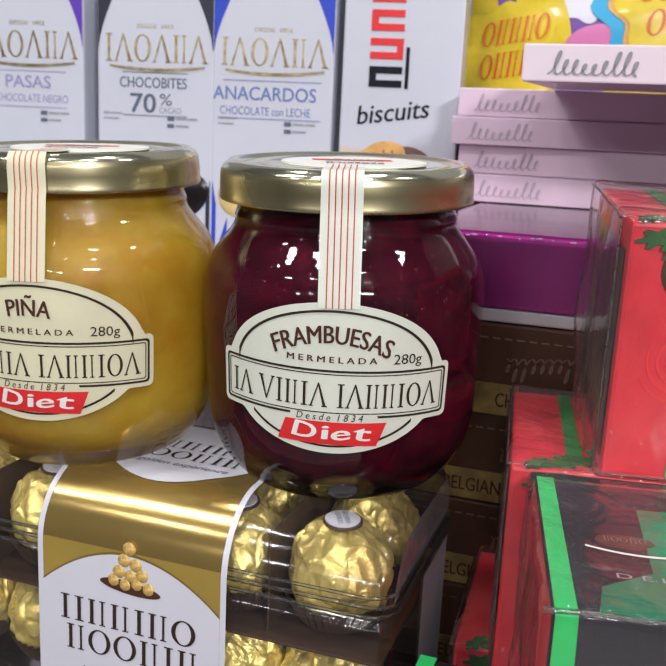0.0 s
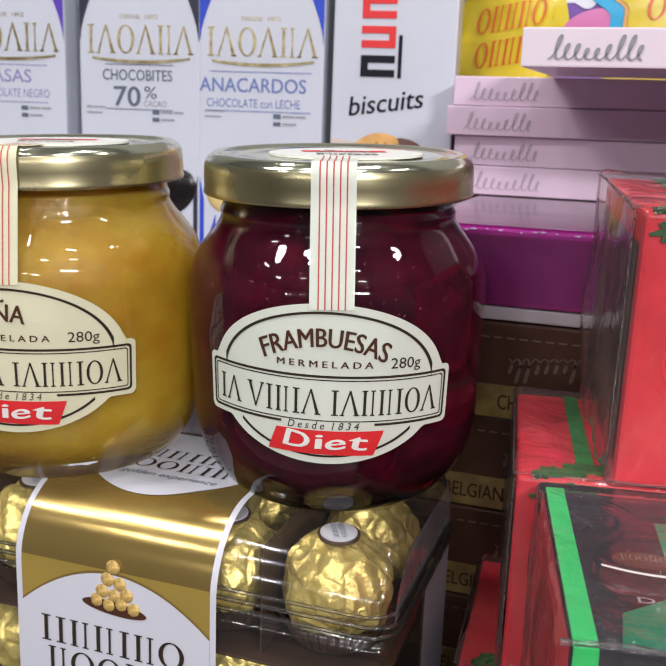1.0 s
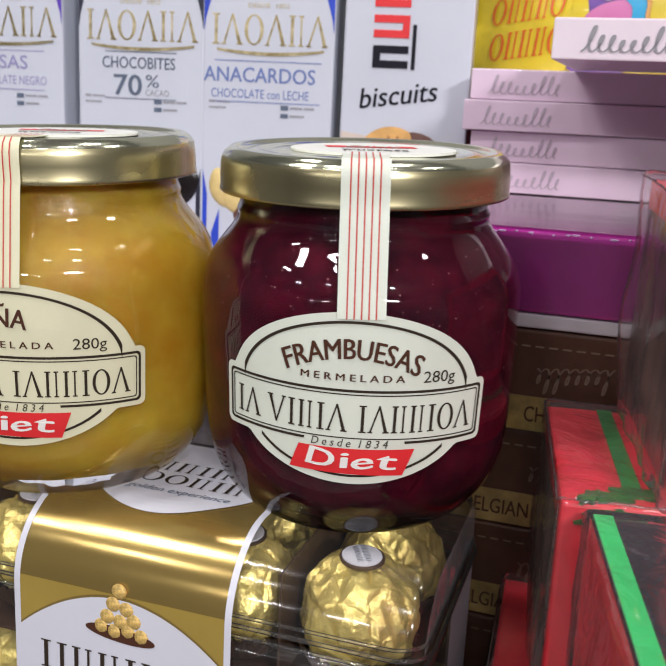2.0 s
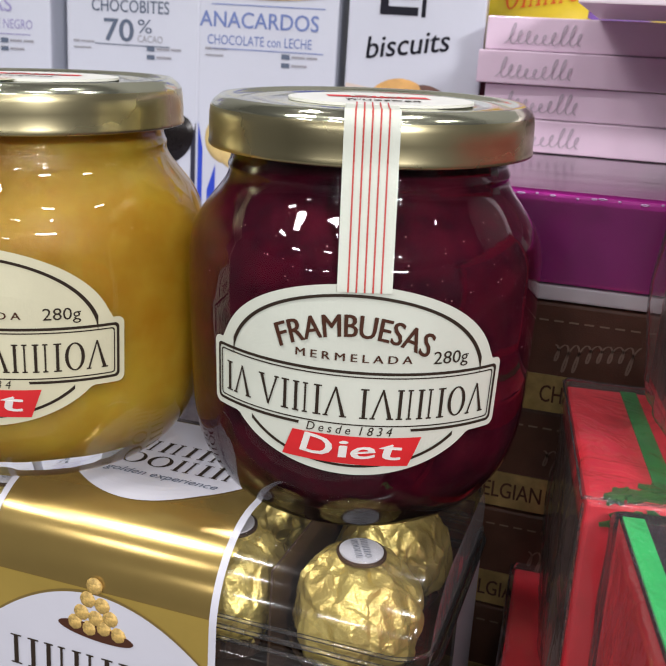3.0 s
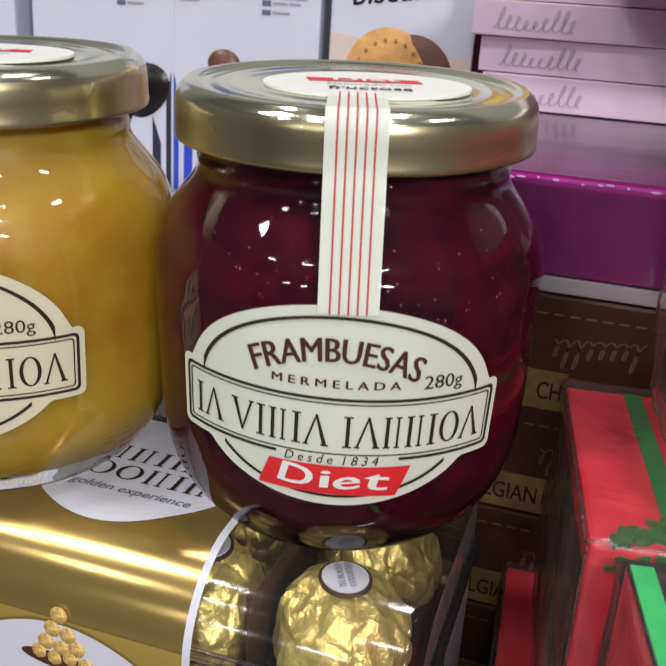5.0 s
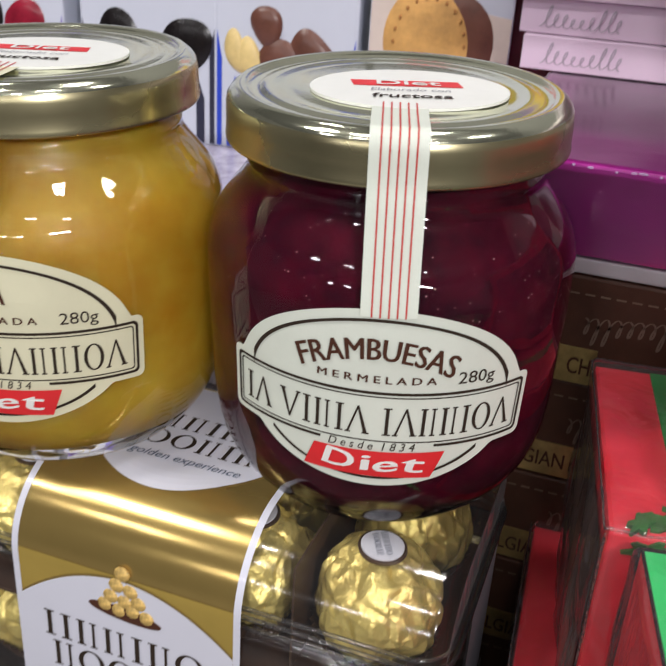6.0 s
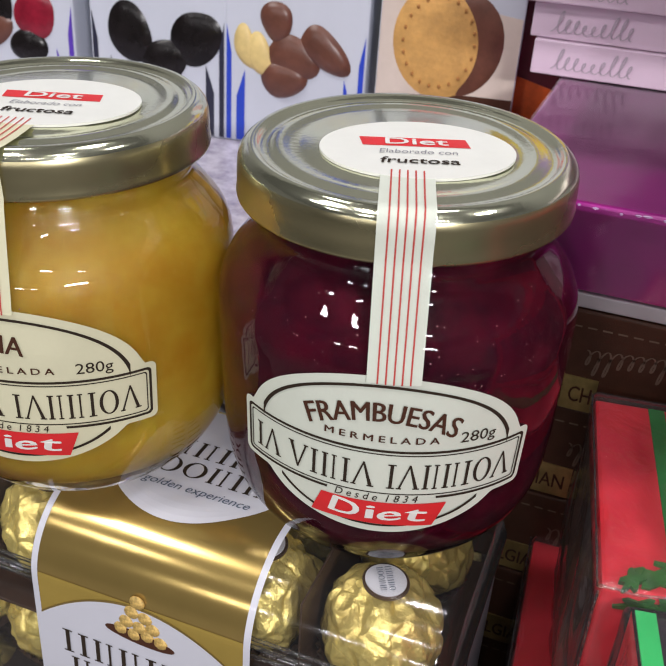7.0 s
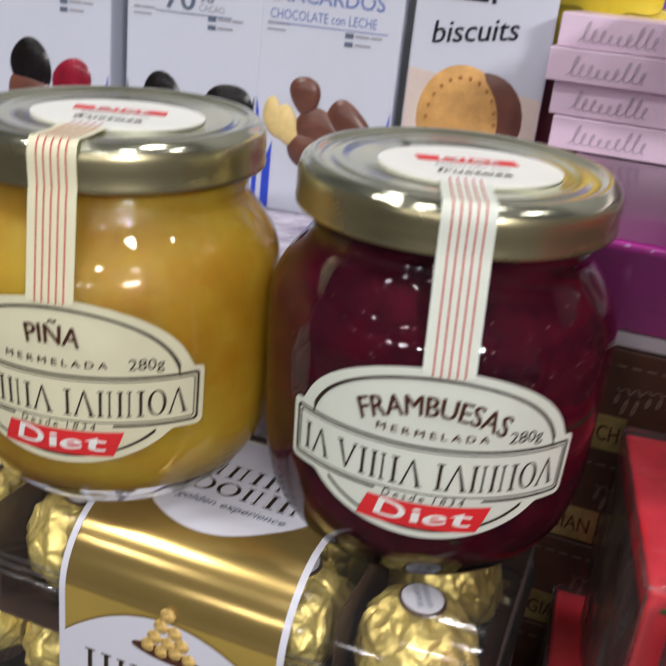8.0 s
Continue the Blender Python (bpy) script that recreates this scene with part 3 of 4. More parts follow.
def jam_jar(at, fruit, fruit_width, jam, paper, label, slip, lift):
    jar = thing("jam_jar", at, label, "jam jar", "jam jars")
    glass = mesh_part("glass_body", *lathe(smooth_profile(BODY[:-1], 4) + [BODY[-1]], 128), GLASS, jar, "clear glass", smooth=True)
    glass.visible_shadow = False
    inner = [(0.0, 0.0075), (0.022, 0.0070), (0.0300, 0.0082), (0.0354, 0.0115), (0.0384, 0.0165), (0.0397, 0.0230), (0.0402, 0.0360), (0.0405, 0.0460), (0.0406, 0.0530),
             (0.0406, 0.0580), (0.0402, 0.0610), (0.0392, 0.0643), (0.0376, 0.0674), (0.0352, 0.0706), (0.0330, 0.0735), (0.0315, 0.0765), (0.0307, 0.0815), (0.0305, 0.0893), (0.0, 0.0894)]
    mesh_part("jam", *lathe(smooth_profile(inner, 3), 96), jam, jar, "set fruit jam filling the jar", smooth=True)
    lid_parts(jar, 3)
    rg = random.Random(len(fruit))
    specks = []
    for _ in range(150 if jam is RASP else 20):
        al, z = rg.gauss(0.5, 0.8), 0.0600 + rg.gauss(0, 0.007)
        r = jar_r(z) - 0.0011
        k = rg.uniform(0.00005, 0.00021)
        c = Vector((r * math.sin(al), -r * math.cos(al), z))
        side, up = Vector((math.cos(al), math.sin(al), 0)) * k, Vector((0, 0, k))
        specks.append(([tuple(c + side), tuple(c + up), tuple(c - side), tuple(c - up), tuple(c * 1.0005 + Vector((c.x, c.y, 0)).normalized() * k)], [(0, 1, 4), (1, 2, 4), (2, 3, 4), (3, 0, 4)]))
    tagged(mesh_part("air_bubble", *join(*specks), BUBBLE, jar, "tiny air bubbles under the glass"), kind="stuff")
    jar_label(jar, fruit, paper, fruit_width, slip, lift)
    seal_strap(jar, paper)
    return jar


jam_jar(pose(-0.0446, 0.3007, 0.0391, 2.8, -1.3, 16.8), "FRAMBUESAS", 0.0304, RASP, CREAM, "glass jar of dark raspberry jam with gold lid", -0.0013, 0.0012)
jam_jar(pose(-0.1283, 0.2890, 0.0390, 2.4, -1.5, 12.3), "PI\u00d1A", 0.0120, PINE, CREAM_Y, "glass jar of yellow pineapple jam with gold lid", 0.0005, 0.0008)

# ---- box of foil-wrapped chocolates ----
BX0, BX1, BY0, BY1, BTOP = -0.1775, -0.0119, 0.2490, 0.3225, 0.0383
RB = 0.0200


def lid_curve(off=0.0):
    """Outline (y, z) of the box lid from its back rim over the top to the front rim."""
    pts = [(BY1 + off, 0.0195)]
    pts += [(BY1 - 0.012 + (0.012 + off) * math.cos(t), BTOP - 0.012 + (0.012 + off) * math.sin(t)) for t in steps(0, math.pi / 2, 6)]
    pts += [(BY0 + RB + (BY1 - 0.012 - BY0 - RB) * (1 - k / 6), BTOP + off) for k in range(1, 6)]
    pts += [(BY0 + RB - (RB + off) * math.sin(t), BTOP - RB + (RB + off) * math.cos(t)) for t in steps(0, math.pi / 2, 12)]
    return pts


box = thing("chocolate_box", pose(0, 0, 0), "clear plastic box of gold foil chocolates with gold and white sleeve", "chocolate box")
curve = lid_curve()
verts, faces = [], []
INSET = 0.004
xs = [BX0, BX0 + 0.0008, BX0 + 0.002, BX0 + INSET, BX1 - INSET, BX1 - 0.002, BX1 - 0.0008, BX1]
sink = [0.0040, 0.0020, 0.0007, 0, 0, 0.0007, 0.0020, 0.0040]
ym, zm = (BY0 + BY1) / 2, 0.0195
for x, s in zip(xs, sink):
    for y, z in curve:
        verts.append((x, y + (s if y < ym else -s) * (abs(y - ym) / (ym - BY0)), max(z - s * (z - zm) / (BTOP - zm), zm)))
n = len(curve)
for i in range(len(xs) - 1):
    for k in range(n - 1):
        faces.append((i * n + k, i * n + k + 1, (i + 1) * n + k + 1, (i + 1) * n + k))
mesh_part("clear_lid", verts, faces, CLEAR, box, "clear plastic lid", smooth=True).visible_shadow = False
mesh_part("end_wall", verts[:n], [tuple(range(n))], FROST, box, "slightly frosted clear end wall with white sheen in its colour")
mesh_part("end_wall", verts[-n:], [tuple(reversed(range(n)))], FROST, box, "slightly frosted clear end wall with white sheen in its colour")


def rim(z, r, grow):
    """A rounded rim bead right round the box."""
    x0, x1, y0, y1, rc = BX0 - grow, BX1 + grow, BY0 + 0.0009, BY1 + 0.0004, 0.009
    loop = []
    for cx, cy, a0 in ((x1 - rc, y0 + rc, -90), (x1 - rc, y1 - rc, 0), (x0 + rc, y1 - rc, 90), (x0 + rc, y0 + rc, 180)):
        for k in range(9):
            t = radians(a0 + 90 * k / 8)
            loop.append((cx + rc * math.cos(t), cy + rc * math.sin(t), t))
    verts, faces, m = [], [], 8
    for x, y, t in loop:
        for k in range(m):
            al = 2 * math.pi * k / m
            verts.append((x + r * math.cos(al) * math.cos(t), y + r * math.cos(al) * math.sin(t), z + r * math.sin(al)))
    for i in range(len(loop)):
        j = (i + 1) % len(loop)
        for k in range(m):
            faces.append((i * m + k, j * m + k, j * m + (k + 1) % m, i * m + (k + 1) % m))
    return verts, faces


end = [(BX1 + 0.0004, 0.286, -0.038), (BX1 + 0.0004, 0.318, -0.038), (BX1 + 0.0004, 0.318, 0.0125), (BX1 + 0.0004, 0.286, 0.0125)]
mesh_part("end_label", end, [(0, 1, 2, 3)], WHITE_CARD, box, "white paper end label")
mesh_part("lid_rim", *rim(0.0214, 0.0005, 0.0006), LIP, box, "clear rounded rim", smooth=True)
mesh_part("tray_rim", *rim(0.0187, 0.0006, 0.0014), LIP, box, "clear rounded rim", smooth=True)
mesh_part("tray_rim", *rim(0.0158, 0.0005, 0.0006), LIP, box, "clear rounded rim", smooth=True)
bm = bevel_box(BX1 - BX0, BY1 - BY0, 0.0555, 0.006, 4)
bmesh.ops.delete(bm, geom=[f for f in bm.faces if f.normal.z > 0.9], context="FACES")
part("clear_tray", bm, CLEAR, box, "clear plastic tray", smooth=True, m=pose((BX0 + BX1) / 2, BY0, -0.04)).visible_shadow = False
bm = bevel_box(BX1 - BX0 - 0.004, BY1 - BY0 - 0.004, 0.0008, 0.0003)
part("layer_card", bm, CARD_BROWN, box, "dark brown layer card", m=pose((BX0 + BX1) / 2, BY0 + 0.002, 0.0012))
for xd in (-0.1447, -0.1127, -0.0807, -0.0487):
    part("divider", bevel_box(0.0005, BY1 - BY0 - 0.012, 0.0300, 0), BROWN_CUP, box, m=pose(xd, BY0 + 0.006, 0.0021))


def foil_ball(seed, r):
    """A ball in crumpled foil: flat facets that meet in sharp creases, and pleats that run up to the top."""
    rg = random.Random(seed)
    planes = []
    for _ in range(46):
        n = Vector((rg.gauss(0, 1), rg.gauss(0, 1), rg.gauss(0, 1))).normalized()
        planes.append((n, rg.uniform(0.90, 1.0)))
    bm = bmesh.new()
    bmesh.ops.create_icosphere(bm, subdivisions=6, radius=1)
    off = Vector((seed * 7.3, seed * 3.1, seed * 1.7))
    for v in bm.verts:
        d = v.co.normalized()
        k = min(o / max(0.3, d.dot(n)) for n, o in planes)
        warp = d + 0.12 * noise.noise_vector(d * 2.5 + off)
        cell = noise.voronoi(Vector((warp.x * 2.0, warp.y * 2.0, warp.z * 1.4)) + off)[0]
        crease = min(1.0, (cell[1] - cell[0]) * 4.0)
        small = noise.voronoi(Vector((warp.x * 6.5, warp.y * 6.5, warp.z * 4.0)) + off)[0]
        fold = 1 - abs(noise.noise(Vector((d.x * 3.2, d.y * 3.2, d.z * 1.6)) + off)) * 2.6
        k = min(k, 1.03) + 0.034 * fold - 0.040 * (1 - crease) + 0.007 * (small[1] - small[0])
        v.co = d * (k * r)
    me = bpy.data.meshes.new("foil")
    bm.to_mesh(me)
    bm.free()
    me.materials.append(FOIL)
    return me


BALL_R = 0.0156
ball_meshes = [foil_ball(s, BALL_R) for s in range(1, 6)]
cupv, cupf = [], []
nc = 72
for z, r in ((-0.0154, 0.0090), (-0.0132, 0.0120), (-0.0062, 0.0154)):
    for k in range(nc):
        rr = r * (1 + (0.03 if k % 2 else -0.02) * (z + 0.0160) / 0.006)
        cupv.append((rr * math.cos(2 * math.pi * k / nc), rr * math.sin(2 * math.pi * k / nc), z))
for i in range(2):
    for k in range(nc):
        cupf.append((i * nc + k, i * nc + (k + 1) % nc, (i + 1) * nc + (k + 1) % nc, (i + 1) * nc + k))
cup_me = bpy.data.meshes.new("paper_cup")
cup_me.from_pydata(cupv, [], cupf)
cup_me.materials.append(BROWN_CUP)
so = ellipse_outline(0.0060, 0.0054, 40)
si = ellipse_outline(0.0053, 0.0047, 40)


def disc_mesh(name, outline, z0, z1, mat):
    n = len(outline)
    me = bpy.data.meshes.new(name)
    # a slightly cupped oval disc
    v = [(0, 0, z1 + 0.0003)] + [(x, y, z1) for x, y in outline] + [(x, y, z0) for x, y in outline]
    f = [(0, 1 + k, 1 + (k + 1) % n) for k in range(n)] + [(1 + k, 1 + n + k, 1 + n + (k + 1) % n, 1 + (k + 1) % n) for k in range(n)]
    me.from_pydata(v, [], f)
    me.materials.append(mat)
    return me


st_dark = disc_mesh("sticker_edge", so, -0.0007, 0.0, BROWN_CUP)
st_white = disc_mesh("sticker_face", si, 0.0, 0.0004, WHITE_CARD)
st_mark = bpy.data.meshes.new("sticker_mark")
mk = moved(join(*[moved(q, 0, 0.0003) for q in mark_shapes("IIHHIHO", 0.0080, 0.0015)], *[moved(q, 0, -0.0018) for q in mark_shapes("HOOHIH", 0.0076, 0.0015)]), turn=-42)
st_mark.from_pydata([(x, z, 0.00085) for x, y, z in mk[0]], [], mk[1])
st_mark.materials.append(TEXT_DARK)


def chocolate(x, y, z, k, turn, tip):
    ob = new("chocolate", ball_meshes[k % 5])
    ob.parent = box
    ob.matrix_basis = pose(x, y, z, 0, 0, turn)
    ob["label"] = "gold foil wrapped chocolate ball"
    for name, me, zz in (("paper_cup", cup_me, 0), ("sticker_edge", st_dark, BALL_R + 0.0001), ("sticker", st_white, BALL_R + 0.0001), ("sticker_mark", st_mark, BALL_R + 0.0001)):
        c = new(name, me)
        c.parent = ob
        c.matrix_basis = pose(0, 0, 0, 0, 0, tip - turn) @ pose(0.0, 0.0, zz, 6 if zz else 0, 0, -28 if zz else 0)


rng = random.Random(5)
for layer, z in ((0, 0.0176), (1, -0.0158)):
    for j, y in enumerate((0.2695, 0.3048)):
        for i, x in enumerate((-0.1606, -0.1286, -0.0966, -0.0646, -0.0326)):
            if layer and j:
                continue
            chocolate(x + rng.uniform(-0.0006, 0.0006), y, z - 0.0014 * j, i + 2 * j + layer * 3, rng.uniform(0, 360), rng.uniform(-20, 20) if (i, j) != (4, 0) else 8)

# the sleeve round the box, laid out along its length
SX0, SX1 = -0.1205, -0.0588


def on_sleeve(piece, off=0.0):
    """(x, y, s): s runs from nought at the start of the front bend, up over the top (negative) and down the front."""
    out = []
    arc = RB * math.pi / 2
    for x, y, z in piece[0]:
        s, o = -z, -y + off + 0.0007
        if s < 0:
            out.append((x, BY0 + RB - s, BTOP + o))
        elif s < arc:
            t = s / RB
            out.append((x, BY0 + RB - (RB + o) * math.sin(t), BTOP - RB + (RB + o) * math.cos(t)))
        else:
            out.append((x, BY0 - o, BTOP - RB - (s - arc)))
    return out, piece[1]


def front_s(z):
    """The way along the sleeve, counted upward, of a height z on its front."""
    return -(RB * math.pi / 2 + BTOP - RB - z)


def sheet(x0, x1, z0, z1, off, nx=2, nz=60):
    v = [(x0 + (x1 - x0) * i / nx, -off, z0 + (z1 - z0) * k / nz) for i in range(nx + 1) for k in range(nz + 1)]
    f = [(i * (nz + 1) + k, (i + 1) * (nz + 1) + k, (i + 1) * (nz + 1) + k + 1, i * (nz + 1) + k + 1) for i in range(nx) for k in range(nz)]
    return v, f


s_top, s_bot = 0.040, front_s(-0.039)
sleeve = mesh_part("sleeve", *on_sleeve(sheet(SX0, SX1, s_bot, s_top, 0)), GOLD_CARD, box, "gold card sleeve with white borders", smooth=True)
for x in (SX0 - 0.0002, SX1 - 0.0016):
    mesh_part("white_border", *on_sleeve(sheet(x, x + 0.0018, s_bot, s_top, 0.0002)), WHITE_CARD, sleeve, smooth=True)
XC = (SX0 + SX1) / 2
ws = steps(SX0 + 0.0016, SX1 - 0.0016, 48)
hw = (SX1 - SX0) / 2
arch = lambda x: front_s(0.0195) - 0.0145 * ((x - XC) / hw) ** 2
# Printed panel, its gold brightened for the reflection on it.
mesh_part("bright_panel", *on_sleeve(sheet(SX0 + 0.0016, SX1 - 0.0016, s_bot, front_s(0.0205), 0.00015)), GOLD_BRIGHT, sleeve, "darker gold printed panel")
mesh_part("white_panel", *on_sleeve(band(ws, lambda x: s_bot, arch, 0.0003, 12)), WHITE_CARD, sleeve)
mesh_part("gold_edge", *on_sleeve(band(ws, lambda x: arch(x), lambda x: arch(x) + 0.0007, 0.0003)), GOLD_CARD, sleeve)
topov = lambda x: 0.0275 - 0.0345 * math.sqrt(max(0.0, 1 - ((x - XC + 0.000) / 0.0300) ** 2))
mesh_part("top_panel", *on_sleeve(band(steps(XC - 0.0299, XC + 0.0299, 48), topov, lambda x: 0.039, 0.0003, 24)), WHITE_CARD, sleeve)
mesh_part("slogan", *on_sleeve(moved(lettering("the golden experience", 0.0028, 0.0370, 0.0, 0.0005), XC, 0.0030, shear=0.25)), TEXT_DARK, sleeve)
put_marks([moved(q, XC, 0.0172) for q in mark_shapes("IIHHIHO", 0.041, 0.0066, 0.0005)] + [moved(q, XC + 0.001, 0.0085) for q in mark_shapes("HOOHIH", 0.039, 0.0066, 0.0005)], INK, sleeve, on_sleeve)
put_marks([moved(q, XC - 0.0005, front_s(-0.0045)) for q in mark_shapes("IIHHIHO", 0.0465, 0.0080, 0.0005)] + [moved(q, XC + 0.001, front_s(-0.0140)) for q in mark_shapes("HOOHIH", 0.0450, 0.0080, 0.0005)], INK, sleeve, on_sleeve)
mesh_part("slogan", *on_sleeve(moved(lettering("the golden experience", 0.0028, 0.0350, 0.0, 0.0005), XC, front_s(-0.0215), shear=0.25)), TEXT_DARK, sleeve)
mesh_part("picture_base", *on_sleeve(slab(ellipse_outline(0.0100, 0.0020, 32, XC + 0.0005, front_s(0.0098), -4), 0, -0.0005)), INK_BROWN, sleeve)
nut = 0.0022
for count, zz in ((4, 0.0113), (3, 0.0143), (2, 0.0180), (1, 0.0218)):
    for k in range(count):
        bmn = bmesh.new()
        bmesh.ops.create_icosphere(bmn, subdivisions=2, radius=nut)
        for v in bmn.verts:
            v.co.y *= 0.35
        part("printed_praline", bmn, HAZEL, sleeve, smooth=True, m=pose(XC + (k - (count - 1) / 2) * 0.0038 + 0.0002 * count, BY0 - 0.0008, zz - 0.0008 * (k % 2)))

# ---- boxes at the back ----
lilac = part("wrapped_tray", bevel_box(0.30, 0.30, 0.1415, 0.006, 3), LILAC_FILM, m=pose(-0.222, 0.353, Z0))
tagged(lilac, "lilac film-wrapped tray under the white nut boxes", "package")


def row_at(x):
    return pose(x, 0.488 + 0.158 * (x + 0.146), 0.060, 0, 0, 9)


def nut_box(x, ink, body_label, words):
    w, h = 0.0640, 0.165
    b = thing("nut_box", row_at(x), body_label, "snack box", "white nut boxes")
    part("carton", bevel_box(w, 0.045, h, 0.0012), BOX_WHITE, b)
    # coloured corners above the arch, and stripes at the foot
    for sgn in (-1, 1):
        pts = [(sgn * (w / 2 - 0.0006), 0.118), (sgn * (w / 2 - 0.0006), h - 0.001)]
        pts += [(sgn * (w / 2 - 0.0006 - 0.0200 * (k / 8) ** 1.5), 0.118 + (h - 0.119) * k / 8) for k in range(8, 0, -1)]
        mesh_part("corner_print", *slab(pts if sgn > 0 else pts[::-1], 0, -0.0003), ink, b)
        for k, (x0, top) in enumerate(((0.0288, 0.052), (0.0225, 0.033))):
            pts = [(sgn * x0, 0.001), (sgn * (x0 + 0.0022 + 0.0016 * k), 0.001), (sgn * (x0 + 0.0022 + 0.0016 * k), top - 0.012 * k), (sgn * x0, top - 0.012 * (1 - k))]
            mesh_part("stripe", *slab(pts if sgn > 0 else pts[::-1], 0, -0.0003), ink, b)
    put_marks([moved(q, 0.0005, 0.1115) for q in mark_shapes("IAOAHA", 0.0575, 0.0140)], GOLD_INK, b)
    swoosh = band(steps(-0.025, 0.027, 24), lambda u: 0.1074 + 3.2 * (u + 0.0) ** 2 - 0.0006, lambda u: 0.1084 + 2.4 * u ** 2, 0.0004)
    mesh_part("swoosh", *swoosh, GOLD_INK, b)
    mesh_part("year_line", *moved(lettering("DESDE  1852", 0.0020, 0.020), dz=0.1285), GOLD_INK, b)
    for mat, piece in words:
        for q in piece if isinstance(piece, list) else [piece]:
            mesh_part("print", *q, mat, b)
    x0, z0 = 0.0070, 0.0832
    tagged(mesh_part("small_print", *bars([(x0, z0 - 0.0012, 0.0038, 0.0022), (x0, z0 - 0.0048, 0.0038, 0.0020)]), TEXT_DARK, b), kind="stuff")
    tagged(mesh_part("small_print", *bars([(x0 + 0.0046, z0 - 0.0005, 0.0062, 0.0009), (x0 + 0.0114, z0 - 0.0005, 0.0050, 0.0009), (x0 + 0.0046, z0 - 0.0042, 0.0072, 0.0009),
                                    (-0.0285, 0.0845, 0.0030, 0.0010), (-0.0250, 0.0846, 0.0068, 0.0007), (-0.0285, 0.0818, 0.0086, 0.0007)]), INK_GREY, b), kind="stuff")
    return b


def lines(z0, z1, w, mat):
    return (mat, [bars([(-w / 2, z, w, 0.0004)], 0.0003) for z in (z0, z1)])


b1 = nut_box(-0.2855, PURPLE_INK, "white carton of chocolate raisins with violet corners", [
    (TEXT_LILAC, moved(lettering("PASAS", 0.0065, 0.026, 0.01), dz=0.0960)), (TEXT_LILAC, moved(lettering("CHOCOLATE NEGRO", 0.0042, 0.042), 0.002, 0.0885)), lines(0.1045, 0.0858, 0.044, TEXT_LILAC)])
b2 = nut_box(-0.2145, NAVY_INK, "white carton of dark chocolate bites with black corners", [
    (TEXT_DARK, moved(lettering("CHOCOBITES", 0.0054, 0.0370, 0.006), -0.001, 0.0985)), (TEXT_DARK, moved(lettering("70", 0.0098, 0.0140, 0.016), -0.0065, 0.0858)),
    (TEXT_DARK, moved(lettering("%", 0.0060, 0.0068), 0.0060, 0.0898)), (INK_GREY, moved(lettering("CACAO", 0.0030, 0.0120), 0.0085, 0.0858)), lines(0.1060, 0.0840, 0.036, TEXT_DARK)])
b3 = nut_box(-0.1520, BLUE_INK, "white carton of chocolate cashews with blue corners", [
    (TEXT_BLUE, moved(lettering("ANACARDOS", 0.0068, 0.0545, 0.010), -0.0040, 0.0945)), (TEXT_BLUE, moved(lettering("CHOCOLATE con LECHE", 0.0042, 0.0480), -0.0035, 0.0870)), lines(0.1040, 0.0850, 0.052, TEXT_BLUE)])
for par, rows in ((b1, [(CHERRY, 0.0105, 0.0105, 0.0130, 0.0470, 0), (DARK_CHOC, 0.0100, 0.0135, -0.008, 0.0520, 25), (CHOC, 0.0110, 0.0100, -0.009, 0.0400, 0), (DARK_CHOC, 0.009, 0.008, 0.009, 0.0330, 0)]),
                  (b2, [(DARK_CHOC, 0.0105, 0.0130, -0.0130, 0.0440, 25), (DARK_CHOC, 0.0110, 0.0130, 0.0180, 0.0440, -25), (DARK_CHOC, 0.0110, 0.0095, 0.0030, 0.0330, 0)]),
                  (b3, [(CASHEW, 0.0050, 0.0095, -0.0225, 0.0430, 20), (CASHEW, 0.0055, 0.0105, -0.0160, 0.0400, 25), (CHOC, 0.0072, 0.0085, -0.0080, 0.0555, 30),
                        (CHOC, 0.0115, 0.0095, 0.0000, 0.0400, -20), (CHOC, 0.0125, 0.0080, 0.0140, 0.0440, -40), (CHOC, 0.0110, 0.0080, -0.0040, 0.0310, 10)])):
    for k, (mat, a, b, cx, cz, tn) in enumerate(rows):
        mesh_part("printed_nut", *dome(a, b, 0.0018 + 0.0003 * k, cx, cz, tn, lump=0.06, seed=k, bend=0.22 if mat is CASHEW else -0.30 if mat is CHOC else 0.0), mat, par, smooth=True)

bb = thing("biscuit_box", pose(-0.0862, 0.4955, 0.060, 0, 0, 9), "white biscuit carton with a round filled biscuit picture", "biscuit box")
part("carton", bevel_box(0.0595, 0.05, 0.175, 0.0010), BOX_WHITE, bb)
mesh_part("beige_print", *slab([(-0.0292, 0.001), (0.0292, 0.001), (0.0292, 0.066), (-0.0292, 0.074)], 0, -0.0002), BEIGE_INK, bb)
mesh_part("brown_print", *slab([(-0.0292, 0.0012), (0.0292, 0.0012), (0.0292, 0.0330), (0.0100, 0.0330), (-0.0292, 0.0290)], 0, -0.0003), INK_BROWN, bb)
mesh_part("chocolate_filling", *dome(0.0165, 0.0220, 0.0012, 0.0056, 0.0540, 0, lump=0.03, seed=4), CHOC, bb, smooth=True)
cookie = mesh_part("biscuit_picture", *dome(0.0195, 0.0235, 0.0020, -0.0040, 0.0537, 8, n=40), COOKIE, bb, smooth=True)
ring = [(-0.0002 - 0.0040 + 0.0150 * math.cos(2 * math.pi * k / 22), 0.0539 + 0.0182 * math.sin(2 * math.pi * k / 22)) for k in range(22)]
for rx, rz in ring:
    mesh_part("biscuit_notch", *dome(0.0010, 0.0014, 0.0024, rx, rz, 0, 8, 2), COOKIE_EDGE, cookie)
